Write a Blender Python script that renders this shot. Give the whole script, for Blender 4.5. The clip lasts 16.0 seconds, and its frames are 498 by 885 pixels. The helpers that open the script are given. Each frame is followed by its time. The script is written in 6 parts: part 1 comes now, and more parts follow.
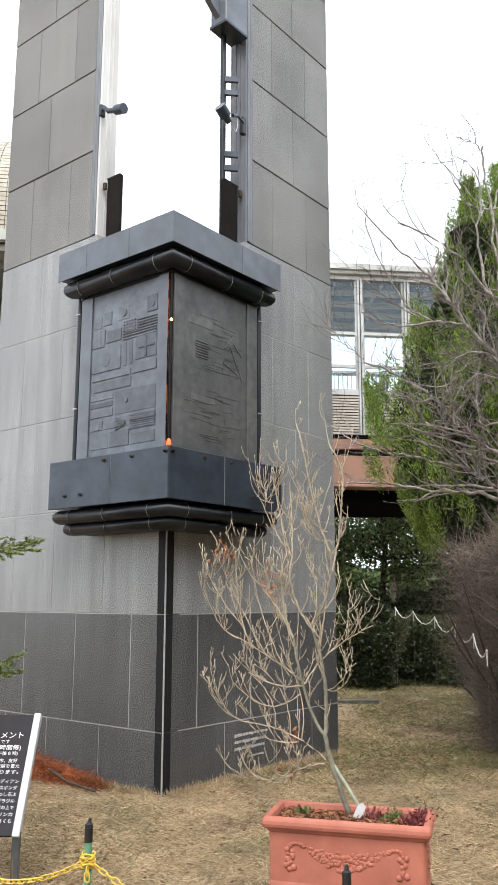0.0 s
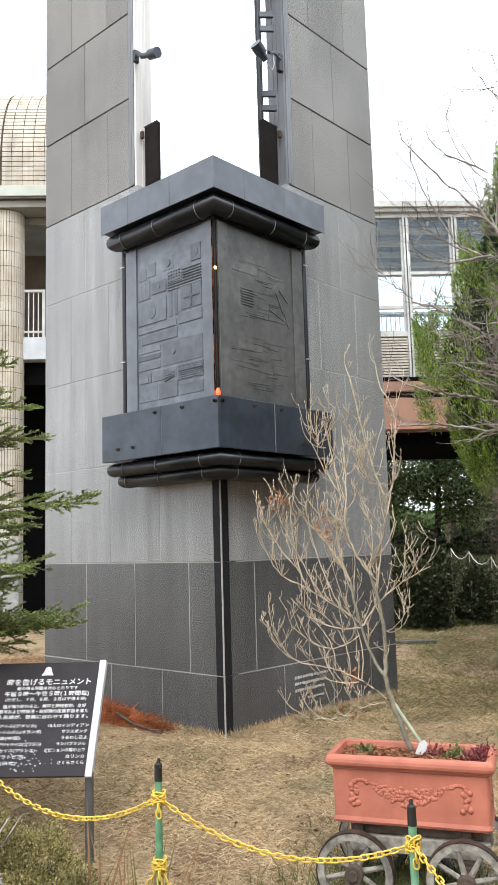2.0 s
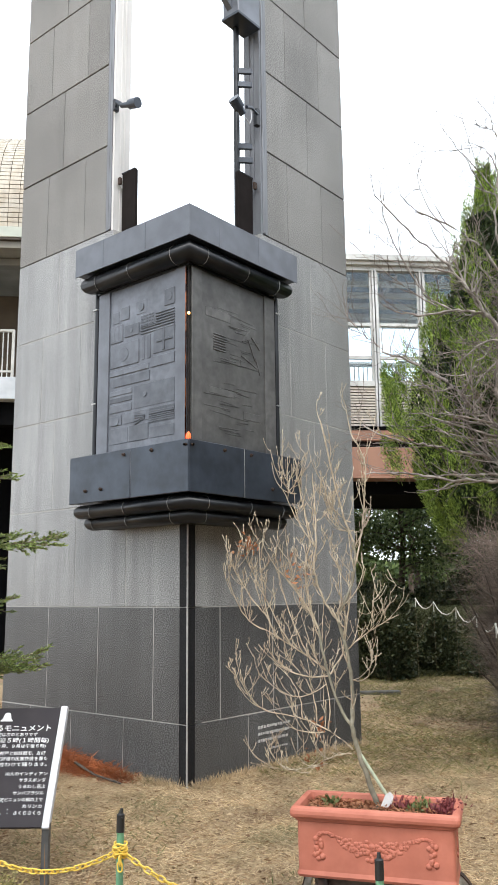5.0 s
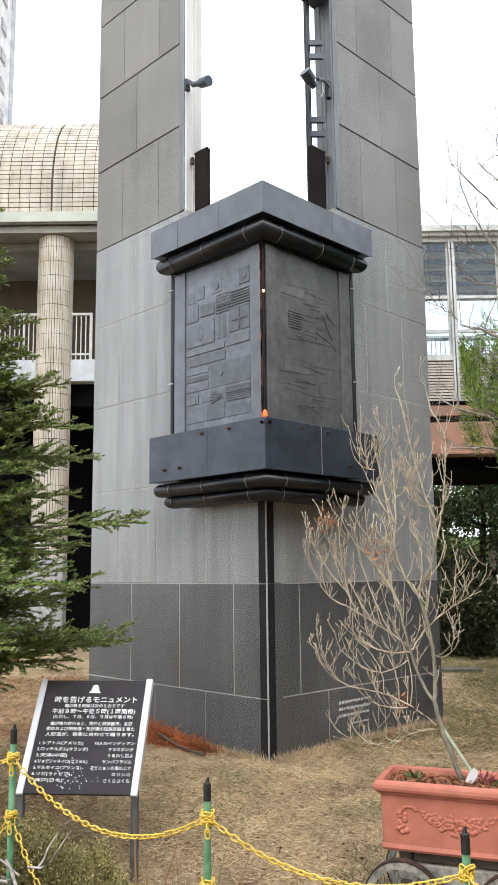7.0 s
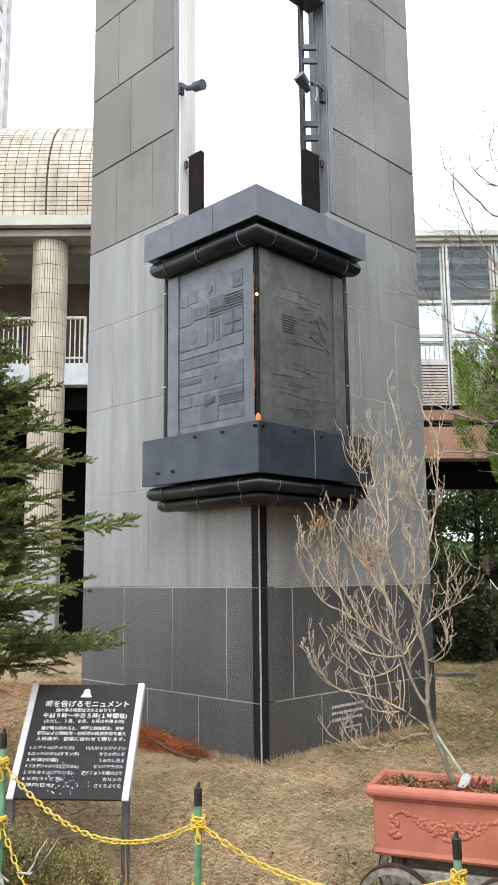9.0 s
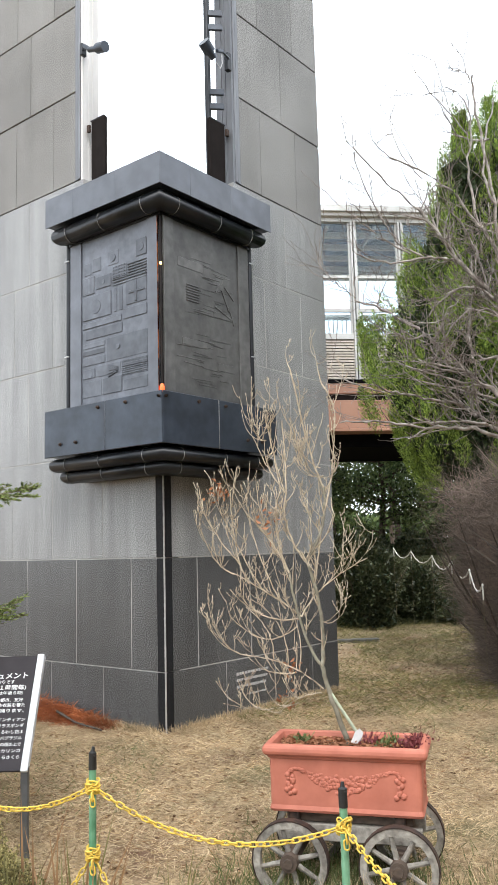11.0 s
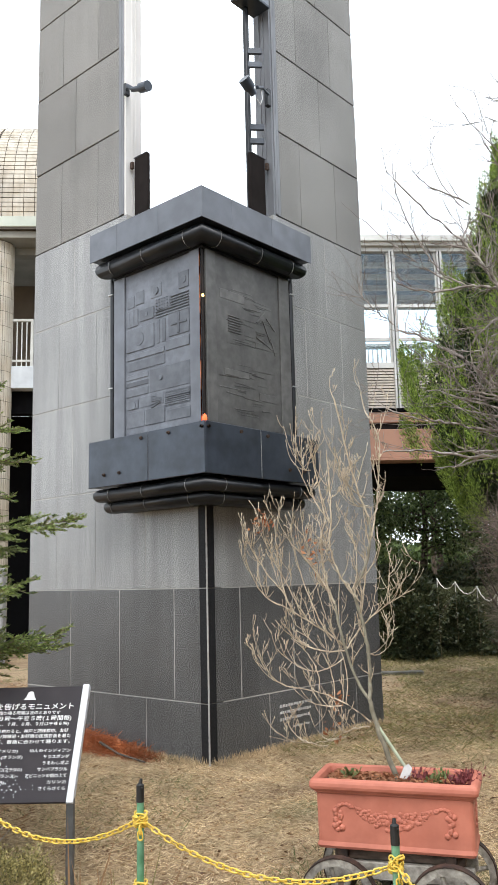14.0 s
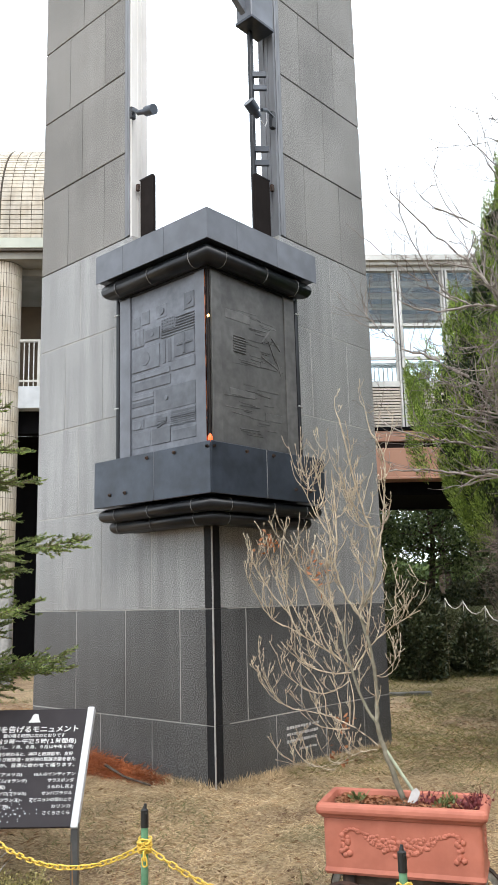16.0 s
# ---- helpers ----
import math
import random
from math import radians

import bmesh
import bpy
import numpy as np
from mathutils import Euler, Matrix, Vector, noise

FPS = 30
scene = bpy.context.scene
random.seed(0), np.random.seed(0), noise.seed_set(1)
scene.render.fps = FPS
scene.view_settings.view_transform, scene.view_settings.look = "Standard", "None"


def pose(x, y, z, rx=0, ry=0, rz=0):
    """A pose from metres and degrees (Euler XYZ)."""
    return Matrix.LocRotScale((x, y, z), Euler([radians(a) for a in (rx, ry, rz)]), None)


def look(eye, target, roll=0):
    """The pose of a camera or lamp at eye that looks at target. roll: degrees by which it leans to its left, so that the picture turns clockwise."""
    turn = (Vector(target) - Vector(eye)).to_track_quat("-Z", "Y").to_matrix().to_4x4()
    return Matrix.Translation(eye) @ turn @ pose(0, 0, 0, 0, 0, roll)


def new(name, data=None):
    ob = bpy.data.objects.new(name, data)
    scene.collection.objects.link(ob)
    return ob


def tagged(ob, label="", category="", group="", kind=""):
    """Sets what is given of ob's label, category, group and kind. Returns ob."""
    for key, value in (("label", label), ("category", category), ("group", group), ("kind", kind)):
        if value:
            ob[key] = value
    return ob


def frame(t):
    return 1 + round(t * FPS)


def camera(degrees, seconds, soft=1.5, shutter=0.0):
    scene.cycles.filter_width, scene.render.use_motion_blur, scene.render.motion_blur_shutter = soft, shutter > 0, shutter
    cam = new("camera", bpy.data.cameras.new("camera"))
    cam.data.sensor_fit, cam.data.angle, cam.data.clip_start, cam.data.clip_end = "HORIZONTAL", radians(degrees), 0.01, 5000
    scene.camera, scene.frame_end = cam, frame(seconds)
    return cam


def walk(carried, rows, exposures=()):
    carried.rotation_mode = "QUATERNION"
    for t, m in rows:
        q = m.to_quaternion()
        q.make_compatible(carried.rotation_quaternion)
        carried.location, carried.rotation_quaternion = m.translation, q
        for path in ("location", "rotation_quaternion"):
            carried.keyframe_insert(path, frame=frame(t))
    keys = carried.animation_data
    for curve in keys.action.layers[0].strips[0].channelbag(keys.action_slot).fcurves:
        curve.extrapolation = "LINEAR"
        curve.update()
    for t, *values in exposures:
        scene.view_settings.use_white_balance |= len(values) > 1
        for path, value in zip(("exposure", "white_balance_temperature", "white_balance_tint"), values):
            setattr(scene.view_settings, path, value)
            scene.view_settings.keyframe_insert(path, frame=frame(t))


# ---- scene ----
cam = camera(33.5, 16.0, soft=1.0)
PATH = [
    (0, (4.719, -4.806, 1.493), (3.487, -3.275, 1.864), 0.1),
    (0.5, (4.72, -4.802, 1.49), (3.474, -3.279, 1.847), -0.3),
    (1, (4.719, -4.799, 1.488), (3.447, -3.292, 1.819), -0.7),
    (1.5, (4.722, -4.813, 1.491), (3.416, -3.327, 1.782), -1.1),
    (2, (4.708, -4.804, 1.49), (3.372, -3.337, 1.738), -1.6),
    (2.5, (4.682, -4.821, 1.491), (3.333, -3.36, 1.703), -1.7),
    (3, (4.659, -4.778, 1.483), (3.34, -3.3, 1.755), -1.4),
    (3.5, (4.709, -4.841, 1.504), (3.435, -3.332, 1.819), -0.9),
    (3.7, (4.697, -4.826, 1.504), (3.436, -3.31, 1.837), -0.8),
    (5.8, (4.69, -4.829, 1.468), (3.423, -3.323, 1.826), -0.6),
    (6, (4.694, -4.826, 1.467), (3.41, -3.333, 1.817), -0.7),
    (6.5, (4.69, -4.831, 1.471), (3.33, -3.4, 1.791), -0.6),
    (7, (4.688, -4.846, 1.475), (3.286, -3.452, 1.781), -0.6),
    (7.5, (4.699, -4.849, 1.477), (3.292, -3.462, 1.784), -0.5),
    (8, (4.686, -4.841, 1.474), (3.283, -3.449, 1.786), -0.5),
    (10.3, (4.693, -4.828, 1.463), (3.353, -3.371, 1.754), -0.7),
    (10.5, (4.702, -4.829, 1.451), (3.381, -3.352, 1.728), -0.8),
    (11, (4.745, -4.788, 1.432), (3.503, -3.24, 1.684), -1.5),
    (11.5, (4.786, -4.824, 1.423), (3.599, -3.235, 1.686), -2.0),
    (12, (4.738, -4.766, 1.42), (3.556, -3.182, 1.722), -2.1),
    (12.5, (4.744, -4.778, 1.417), (3.539, -3.214, 1.736), -1.9),
    (13, (4.747, -4.812, 1.423), (3.505, -3.279, 1.748), -1.6),
    (13.5, (4.72, -4.796, 1.429), (3.443, -3.293, 1.757), -1.4),
    (14, (4.727, -4.813, 1.434), (3.422, -3.332, 1.759), -1.4),
    (14.5, (4.73, -4.817, 1.434), (3.407, -3.353, 1.76), -1.5),
    (15, (4.73, -4.82, 1.434), (3.403, -3.361, 1.765), -1.6),
    (15.5, (4.732, -4.817, 1.432), (3.41, -3.356, 1.777), -1.6),
    (16, (4.731, -4.804, 1.443), (3.42, -3.339, 1.813), -1.5),
]
walk(cam, [(t, look(eye, target, roll)) for t, eye, target, roll in PATH],
     [(0.0, 0.09), (2.5, 0.22), (5.0, 0.13), (7.0, 0.06), (9.0, 0.09), (10.6, 0.1), (11.4, 0.37), (12.0, 0.27), (13.0, 0.18), (14.0, 0.1), (16.0, 0.08)])
# ---- world and light ----
world = bpy.data.worlds.new("overcast_sky")
scene.world = world
world.use_nodes = True
wn, wl = world.node_tree.nodes, world.node_tree.links
bg = wn["Background"]
sky = wn.new("ShaderNodeTexSky")
sky.sky_type, sky.sun_disc = "NISHITA", False
sky.sun_elevation, sky.sun_rotation = radians(38), radians(135)
sky.dust_density, sky.ozone_density = 4.0, 1.0
cloud = wn.new("ShaderNodeMix")
cloud.data_type = "RGBA"
cloud.inputs[0].default_value = 0.9
cloud.inputs[7].default_value = (12.5, 13.4, 14.4, 1)
wl.new(sky.outputs[0], cloud.inputs[6])
wl.new(cloud.outputs[2], bg.inputs[0])
bg.inputs[1].default_value = 0.146
sun = new("sun", bpy.data.lights.new("sun", "SUN"))
sun.data.energy, sun.data.angle, sun.data.color = 1.9, radians(25), (1.0, 0.98, 0.95)
sun.matrix_world = look((0, 0, 30), (-17, 16, 0))

SQ = math.sqrt(0.5)


# ---- materials ----
def mat(name, col, col2=None, rough=0.6, metal=0.0, scale=8.0, detail=6.0, bump=0.0, bscale=None, stain=0.25,
        stain_scale=0.9, stretch=(1, 1, 1), spec=0.5, rnd=0.0, lo=0.35, hi=0.65, sub=0.0, streak=0.0):
    """Two-scale surface: grain between col and col2, wide stains, fine bump."""
    m = bpy.data.materials.new(name)
    m.use_nodes = True
    n, l = m.node_tree.nodes, m.node_tree.links
    b = n["Principled BSDF"]
    col2 = col2 or tuple(c * 0.75 for c in col)
    geo = n.new("ShaderNodeNewGeometry")
    mp = n.new("ShaderNodeMapping")
    mp.inputs["Scale"].default_value = stretch
    l.new(geo.outputs["Position"], mp.inputs[0])
    tx = n.new("ShaderNodeTexNoise")
    tx.inputs["Scale"].default_value, tx.inputs["Detail"].default_value = scale, detail
    l.new(mp.outputs[0], tx.inputs[0])
    rp = n.new("ShaderNodeValToRGB")
    rp.color_ramp.elements[0].position, rp.color_ramp.elements[1].position = lo, hi
    rp.color_ramp.elements[0].color, rp.color_ramp.elements[1].color = (*col2, 1), (*col, 1)
    l.new(tx.outputs[0], rp.inputs[0])
    t2 = n.new("ShaderNodeTexNoise")
    t2.inputs["Scale"].default_value, t2.inputs["Detail"].default_value = stain_scale, 4
    l.new(mp.outputs[0], t2.inputs[0])
    mr = n.new("ShaderNodeMapRange")
    mr.inputs[1].default_value, mr.inputs[2].default_value = 0.3, 0.7
    mr.inputs[3].default_value, mr.inputs[4].default_value = 1 - stain, 1 + stain * 0.6
    l.new(t2.outputs[0], mr.inputs[0])
    val = mr.outputs[0]
    if streak:
        ms = n.new("ShaderNodeMapping")
        ms.inputs["Scale"].default_value = (5, 5, 0.35)
        l.new(geo.outputs["Position"], ms.inputs[0])
        t3 = n.new("ShaderNodeTexNoise")
        t3.inputs["Scale"].default_value, t3.inputs["Detail"].default_value = 1.5, 5
        l.new(ms.outputs[0], t3.inputs[0])
        r3 = n.new("ShaderNodeMapRange")
        r3.inputs[1].default_value, r3.inputs[2].default_value = 0.35, 0.7
        r3.inputs[3].default_value, r3.inputs[4].default_value = 1 - streak * 0.5, 1 + streak
        l.new(t3.outputs[0], r3.inputs[0])
        ml = n.new("ShaderNodeMath")
        ml.operation = "MULTIPLY"
        l.new(val, ml.inputs[0]), l.new(r3.outputs[0], ml.inputs[1])
        val = ml.outputs[0]
    if rnd:
        oi = n.new("ShaderNodeObjectInfo")
        r2 = n.new("ShaderNodeMapRange")
        r2.inputs[3].default_value, r2.inputs[4].default_value = 1 - rnd, 1 + rnd
        l.new(oi.outputs["Random"], r2.inputs[0])
        mm = n.new("ShaderNodeMath")
        mm.operation = "MULTIPLY"
        l.new(val, mm.inputs[0]), l.new(r2.outputs[0], mm.inputs[1])
        val = mm.outputs[0]
    mx = n.new("ShaderNodeVectorMath")
    mx.operation = "SCALE"
    l.new(rp.outputs[0], mx.inputs[0]), l.new(val, mx.inputs["Scale"])
    l.new(mx.outputs[0], b.inputs["Base Color"])
    b.inputs["Roughness"].default_value, b.inputs["Metallic"].default_value = rough, metal
    b.inputs["Specular IOR Level"].default_value = spec
    if sub:
        b.inputs["Transmission Weight"].default_value = sub
    if bump:
        tb = n.new("ShaderNodeTexNoise")
        tb.inputs["Scale"].default_value, tb.inputs["Detail"].default_value = bscale or scale * 2, 5
        l.new(mp.outputs[0], tb.inputs[0])
        bu = n.new("ShaderNodeBump")
        bu.inputs["Strength"].default_value, bu.inputs["Distance"].default_value = bump, 0.01
        l.new(tb.outputs[0], bu.inputs["Height"]), l.new(bu.outputs[0], b.inputs["Normal"])
    return m


def glow(name, col, power):
    m = bpy.data.materials.new(name)
    m.use_nodes = True
    b = m.node_tree.nodes["Principled BSDF"]
    b.inputs["Base Color"].default_value = (*col, 1)
    b.inputs["Emission Color"].default_value = (*col, 1)
    b.inputs["Emission Strength"].default_value = power
    return m


M_GRAN_BASE = mat("granite_dark_polished", (0.2, 0.203, 0.205), (0.034, 0.0345, 0.035), 0.34, scale=92, detail=3, stain=0.3, bump=0.02, rnd=0.06, lo=0.4, hi=0.68, streak=0.16)
M_GRAN_MID = mat("granite_grey_honed", (0.415, 0.418, 0.415), (0.132, 0.134, 0.135), 0.32, scale=92, detail=3, stain=0.15, bump=0.02, rnd=0.05, lo=0.36, hi=0.66, streak=0.24)
M_GRAN_TOP = mat("granite_flamed", (0.318, 0.312, 0.3), (0.138, 0.136, 0.132), 0.85, scale=72, detail=3, stain=0.24, bump=0.1, bscale=90, rnd=0.08, streak=0.07)
M_JOINT = mat("pale_mortar", (0.5, 0.49, 0.47), (0.36, 0.35, 0.33), 0.9, scale=30, stain=0.3)
M_JOINT_DARK = mat("dark_sealant", (0.1, 0.095, 0.09), (0.06, 0.058, 0.055), 0.9, scale=20)
M_BLACK_STONE = mat("black_polished_stone", (0.026, 0.026, 0.028), (0.016, 0.016, 0.018), 0.5, spec=0.12, scale=90, stain=0.3)
M_STEEL = mat("dark_coated_steel", (0.047, 0.06, 0.082), (0.028, 0.036, 0.05), 0.3, 0.2, scale=7, detail=9, stain=0.28, stain_scale=2.5, bump=0.02)
M_STEEL_PALE = mat("grey_coated_steel", (0.15, 0.164, 0.192), (0.118, 0.128, 0.15), 0.4, 0.15, scale=6, stain=0.18, stain_scale=2, rnd=0.12)
M_PLATE = mat("blue_grey_plate", (0.15, 0.162, 0.188), (0.122, 0.131, 0.152), 0.4, 0.15, scale=6, stain=0.18, stain_scale=3, streak=0.12)
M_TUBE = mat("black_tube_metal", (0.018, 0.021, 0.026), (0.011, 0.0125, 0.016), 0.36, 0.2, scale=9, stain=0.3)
# left bronze bluer, right duller: gloss difference put into the colour
M_BRONZE = mat("grey_bronze", (0.135, 0.145, 0.166), (0.096, 0.104, 0.121), 0.42, 0.25, scale=14, detail=8, stain=0.25, stain_scale=3, rnd=0.3)
M_BRONZE_RIGHT = mat("bronze_right_sheen", (0.135, 0.133, 0.13), (0.095, 0.094, 0.092), 0.45, 0.25, scale=14, detail=8, stain=0.3, stain_scale=3, rnd=0.16)
M_CLAMP = mat("clamp_grey", (0.3, 0.3, 0.3), (0.2, 0.2, 0.2), 0.45, 0.3, scale=20)
M_RIM = mat("bright_metal_edge", (0.6, 0.6, 0.6), (0.4, 0.4, 0.4), 0.4, 0.5, scale=20)
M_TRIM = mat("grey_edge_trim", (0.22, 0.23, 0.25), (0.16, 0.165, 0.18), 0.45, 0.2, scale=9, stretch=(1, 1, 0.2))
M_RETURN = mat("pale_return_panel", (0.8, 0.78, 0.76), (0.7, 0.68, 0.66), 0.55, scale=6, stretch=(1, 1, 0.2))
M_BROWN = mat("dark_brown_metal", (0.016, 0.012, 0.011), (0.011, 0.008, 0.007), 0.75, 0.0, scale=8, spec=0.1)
M_COPPER = mat("copper_strip", (0.6, 0.2, 0.08), (0.1, 0.03, 0.015), 0.3, 1.0, scale=9, lo=0.5, hi=0.62, stain=0.5, stain_scale=7)
M_SLOT = mat("slot_shade", (0.012, 0.008, 0.007), None, 0.6)
M_LAMP = glow("orange_lamp", (1.0, 0.16, 0.04), 0.75)
M_GLINT = glow("amber_glint", (1.0, 0.6, 0.2), 4.0)
M_WHITE = mat("white_letter_paint", (0.8, 0.8, 0.8), (0.7, 0.7, 0.7), 0.6, scale=60)
M_INSCR = mat("engraved_white", (0.55, 0.55, 0.54), (0.4, 0.4, 0.4), 0.8, scale=40)
M_SIGN = mat("sign_dark_film", (0.035, 0.03, 0.034), (0.028, 0.024, 0.028), 0.6, scale=10, stain=0.2, spec=0.25)
M_SIGNEDGE = mat("sign_pale_edge", (0.74, 0.76, 0.8), (0.66, 0.68, 0.72), 0.5, 0.1, scale=12)
M_POST = mat("sign_post_grey", (0.16, 0.16, 0.16), (0.11, 0.11, 0.11), 0.5, 0.3, scale=15)
M_TERRA = mat("terracotta_resin", (0.56, 0.19, 0.125), (0.49, 0.155, 0.1), 0.62, scale=14, detail=7, stain=0.14, stain_scale=4, bump=0.06)
M_SOIL = mat("soil", (0.12, 0.075, 0.05), (0.05, 0.03, 0.02), 0.95, scale=45, bump=0.8)
M_WOODGREY = mat("weathered_wood", (0.42, 0.39, 0.34), (0.2, 0.18, 0.155), 0.85, scale=30, detail=8, stain=0.35, stain_scale=6, bump=0.4)
M_WOODDARK = mat("dark_wagon_wood", (0.14, 0.1, 0.075), (0.07, 0.05, 0.038), 0.85, scale=30, stretch=(0.3, 1, 1), bump=0.3)
M_IRON = mat("rusty_iron", (0.09, 0.055, 0.04), (0.04, 0.03, 0.026), 0.75, 0.4, scale=30)
M_GREEN = mat("green_plastic_pole", (0.19, 0.39, 0.25), (0.1, 0.28, 0.15), 0.45, scale=14, stain=0.3, stain_scale=7)
M_BLACKCAP = mat("black_cap", (0.018, 0.018, 0.018), (0.012, 0.012, 0.012), 0.5, scale=40)
M_YELLOW = mat("yellow_plastic_chain", (0.85, 0.6, 0.11), (0.74, 0.5, 0.07), 0.42, scale=25, stain=0.15, stain_scale=9)
M_ALU = mat("aluminium_frame", (0.52, 0.52, 0.5), (0.44, 0.44, 0.42), 0.45, 0.3, scale=5)
M_LOUVRE = mat("beige_louvre", (0.55, 0.5, 0.43), (0.45, 0.4, 0.34), 0.6, scale=6)
# near-black for painting deep shade under and behind parts
M_DARK = mat("recess_shade", (0.005, 0.005, 0.0055), None, 0.9, spec=0.04)
M_BROWNBEAM = mat("brown_beam_cladding", (0.36, 0.19, 0.125), (0.29, 0.15, 0.1), 0.55, scale=3, stain=0.2, stretch=(1, 1, 0.4))
M_TILE = mat("cream_tile", (0.52, 0.475, 0.4), (0.43, 0.37, 0.285), 0.45, scale=2.6, stain=0.26, stain_scale=0.6, streak=0.24)
M_GROUT = mat("dark_grout", (0.1, 0.085, 0.07), (0.06, 0.05, 0.04), 0.9, scale=9)
M_EAVE = mat("pale_green_fascia", (0.5, 0.53, 0.46), (0.43, 0.46, 0.4), 0.6, scale=3, stain=0.15)
M_SOFFIT = mat("grey_soffit", (0.25, 0.245, 0.215), (0.2, 0.19, 0.165), 0.8, scale=2)
M_INNER = mat("shaded_brown_wall", (0.12, 0.09, 0.06), (0.09, 0.068, 0.05), 0.85, scale=2)
M_TEAL = mat("pane_reflection_blue", (0.2, 0.31, 0.45), (0.08, 0.14, 0.2), 0.35, scale=1.2, stain=0.4)
M_WHITEPAINT = mat("white_painted_metal", (0.54, 0.54, 0.51), (0.45, 0.45, 0.42), 0.5, scale=6)
M_CONC = mat("pale_blue_concrete", (0.52, 0.55, 0.58), (0.44, 0.47, 0.5), 0.8, scale=4)
M_CONCRETE = mat("grey_concrete", (0.4, 0.4, 0.39), (0.29, 0.29, 0.285), 0.9, scale=12, detail=8, stain=0.35, bump=0.2)
M_TOWER = mat("white_tower_wall", (0.72, 0.73, 0.74), (0.66, 0.67, 0.69), 0.7, scale=1)
M_GLASS = mat("window_glass", (0.17, 0.11, 0.085), (0.12, 0.08, 0.06), 0.06, 0.0, scale=0.6, stain=0.3, spec=1.0)


# ---- mesh helpers ----
def box(bm, x0, x1, y0, y1, z0, z1, bev=0.0, m=None, seg=1):
    mm = Matrix.Translation(((x0 + x1) / 2, (y0 + y1) / 2, (z0 + z1) / 2)) @ Matrix.Diagonal((abs(x1 - x0), abs(y1 - y0), abs(z1 - z0), 1))
    g = bmesh.ops.create_cube(bm, size=1, matrix=(m @ mm) if m else mm)
    if bev:
        es = list({e for v in g["verts"] for e in v.link_edges})
        bmesh.ops.bevel(bm, geom=es, offset=bev, segments=seg, affect="EDGES", profile=0.5)
    return bm


def cyl(bm, a, b, r0, r1=None, n=12, caps=True):
    a, b = Vector(a), Vector(b)
    q = (b - a).to_track_quat("Z", "Y").to_matrix().to_4x4()
    bmesh.ops.create_cone(bm, cap_ends=caps, segments=n, radius1=r0, radius2=r0 if r1 is None else r1, depth=(b - a).length,
                          matrix=Matrix.Translation((a + b) / 2) @ q)
    return bm


def ball(bm, c, r, sc=(1, 1, 1), sub=1):
    bmesh.ops.create_icosphere(bm, subdivisions=sub, radius=r, matrix=Matrix.Translation(c) @ Matrix.Diagonal((*sc, 1)))
    return bm


def loft(bm, rings, closed=True, caps=True):
    """Rings of points joined by quads."""
    vs = [[bm.verts.new(p) for p in r] for r in rings]
    k = len(vs[0])
    for a, b in zip(vs, vs[1:]):
        for i in range(k if closed else k - 1):
            j = (i + 1) % k
            bm.faces.new((a[i], a[j], b[j], b[i]))
    if caps and closed:
        bm.faces.new(vs[0][::-1]), bm.faces.new(vs[-1])
    return bm


def finish(bm, name, smooth=False):
    bmesh.ops.recalc_face_normals(bm, faces=bm.faces)
    me = bpy.data.meshes.new(name)
    bm.to_mesh(me)
    bm.free()
    if smooth:
        for f in me.polygons:
            f.use_smooth = True
    return me


def part(name, bm, material, parent=None, label="", smooth=False, m=None, kind=""):
    me = bm if isinstance(bm, bpy.types.Mesh) else finish(bm, name, smooth)
    if material and not me.materials:
        me.materials.append(material)
    ob = new(name, me)
    if parent is not None:
        ob.parent = parent
    if m is not None:
        ob.matrix_basis = m
    if label or kind:
        tagged(ob, label, kind=kind)
    return ob


def root(name, label, category, m=None, group="", kind=""):
    ob = new(name)
    ob.empty_display_size = 0.1
    if m is not None:
        ob.matrix_basis = m
    return tagged(ob, label, category, group, kind)


def raw(name, verts, faces, material, parent=None, smooth=False, label="", kind=""):
    me = bpy.data.meshes.new(name)
    me.from_pydata([tuple(v) for v in verts], [], faces)
    me.materials.append(material)
    if smooth:
        me.polygons.foreach_set("use_smooth", [True] * len(me.polygons))
    ob = new(name, me)
    if parent is not None:
        ob.parent = parent
    if label or kind:
        tagged(ob, label, kind=kind)
    return ob


def S(s, w, z):
    """A place in the diagonal frame: s to the right, w away from the corner of the monument."""
    return (SQ * (s - w), SQ * (s + w), z)


DIAG = Matrix(((SQ, -SQ, 0, 0), (SQ, SQ, 0, 0), (0, 0, 1, 0), (0, 0, 0, 1)))


def smooth01(t):
    t = min(1, max(0, t))
    return t * t * (3 - 2 * t)


def ground_z(x, y):
    w, s = SQ * (y - x), SQ * (x + y)
    z = -0.2 * smooth01((-w - 0.2) / 3.2) - 0.05 * smooth01((w - 0.6) / 2) + 0.05 * smooth01((w - 3) / 2)
    z += 1.0 * smooth01((w - 8.5) / 2.4) * smooth01((s - 1.6) / 1.6)
    z += 0.03 * math.sin(x * 1.3 + 0.4) * math.sin(y * 1.1) * smooth01((abs(w) - 0.3) / 1.5)
    return z


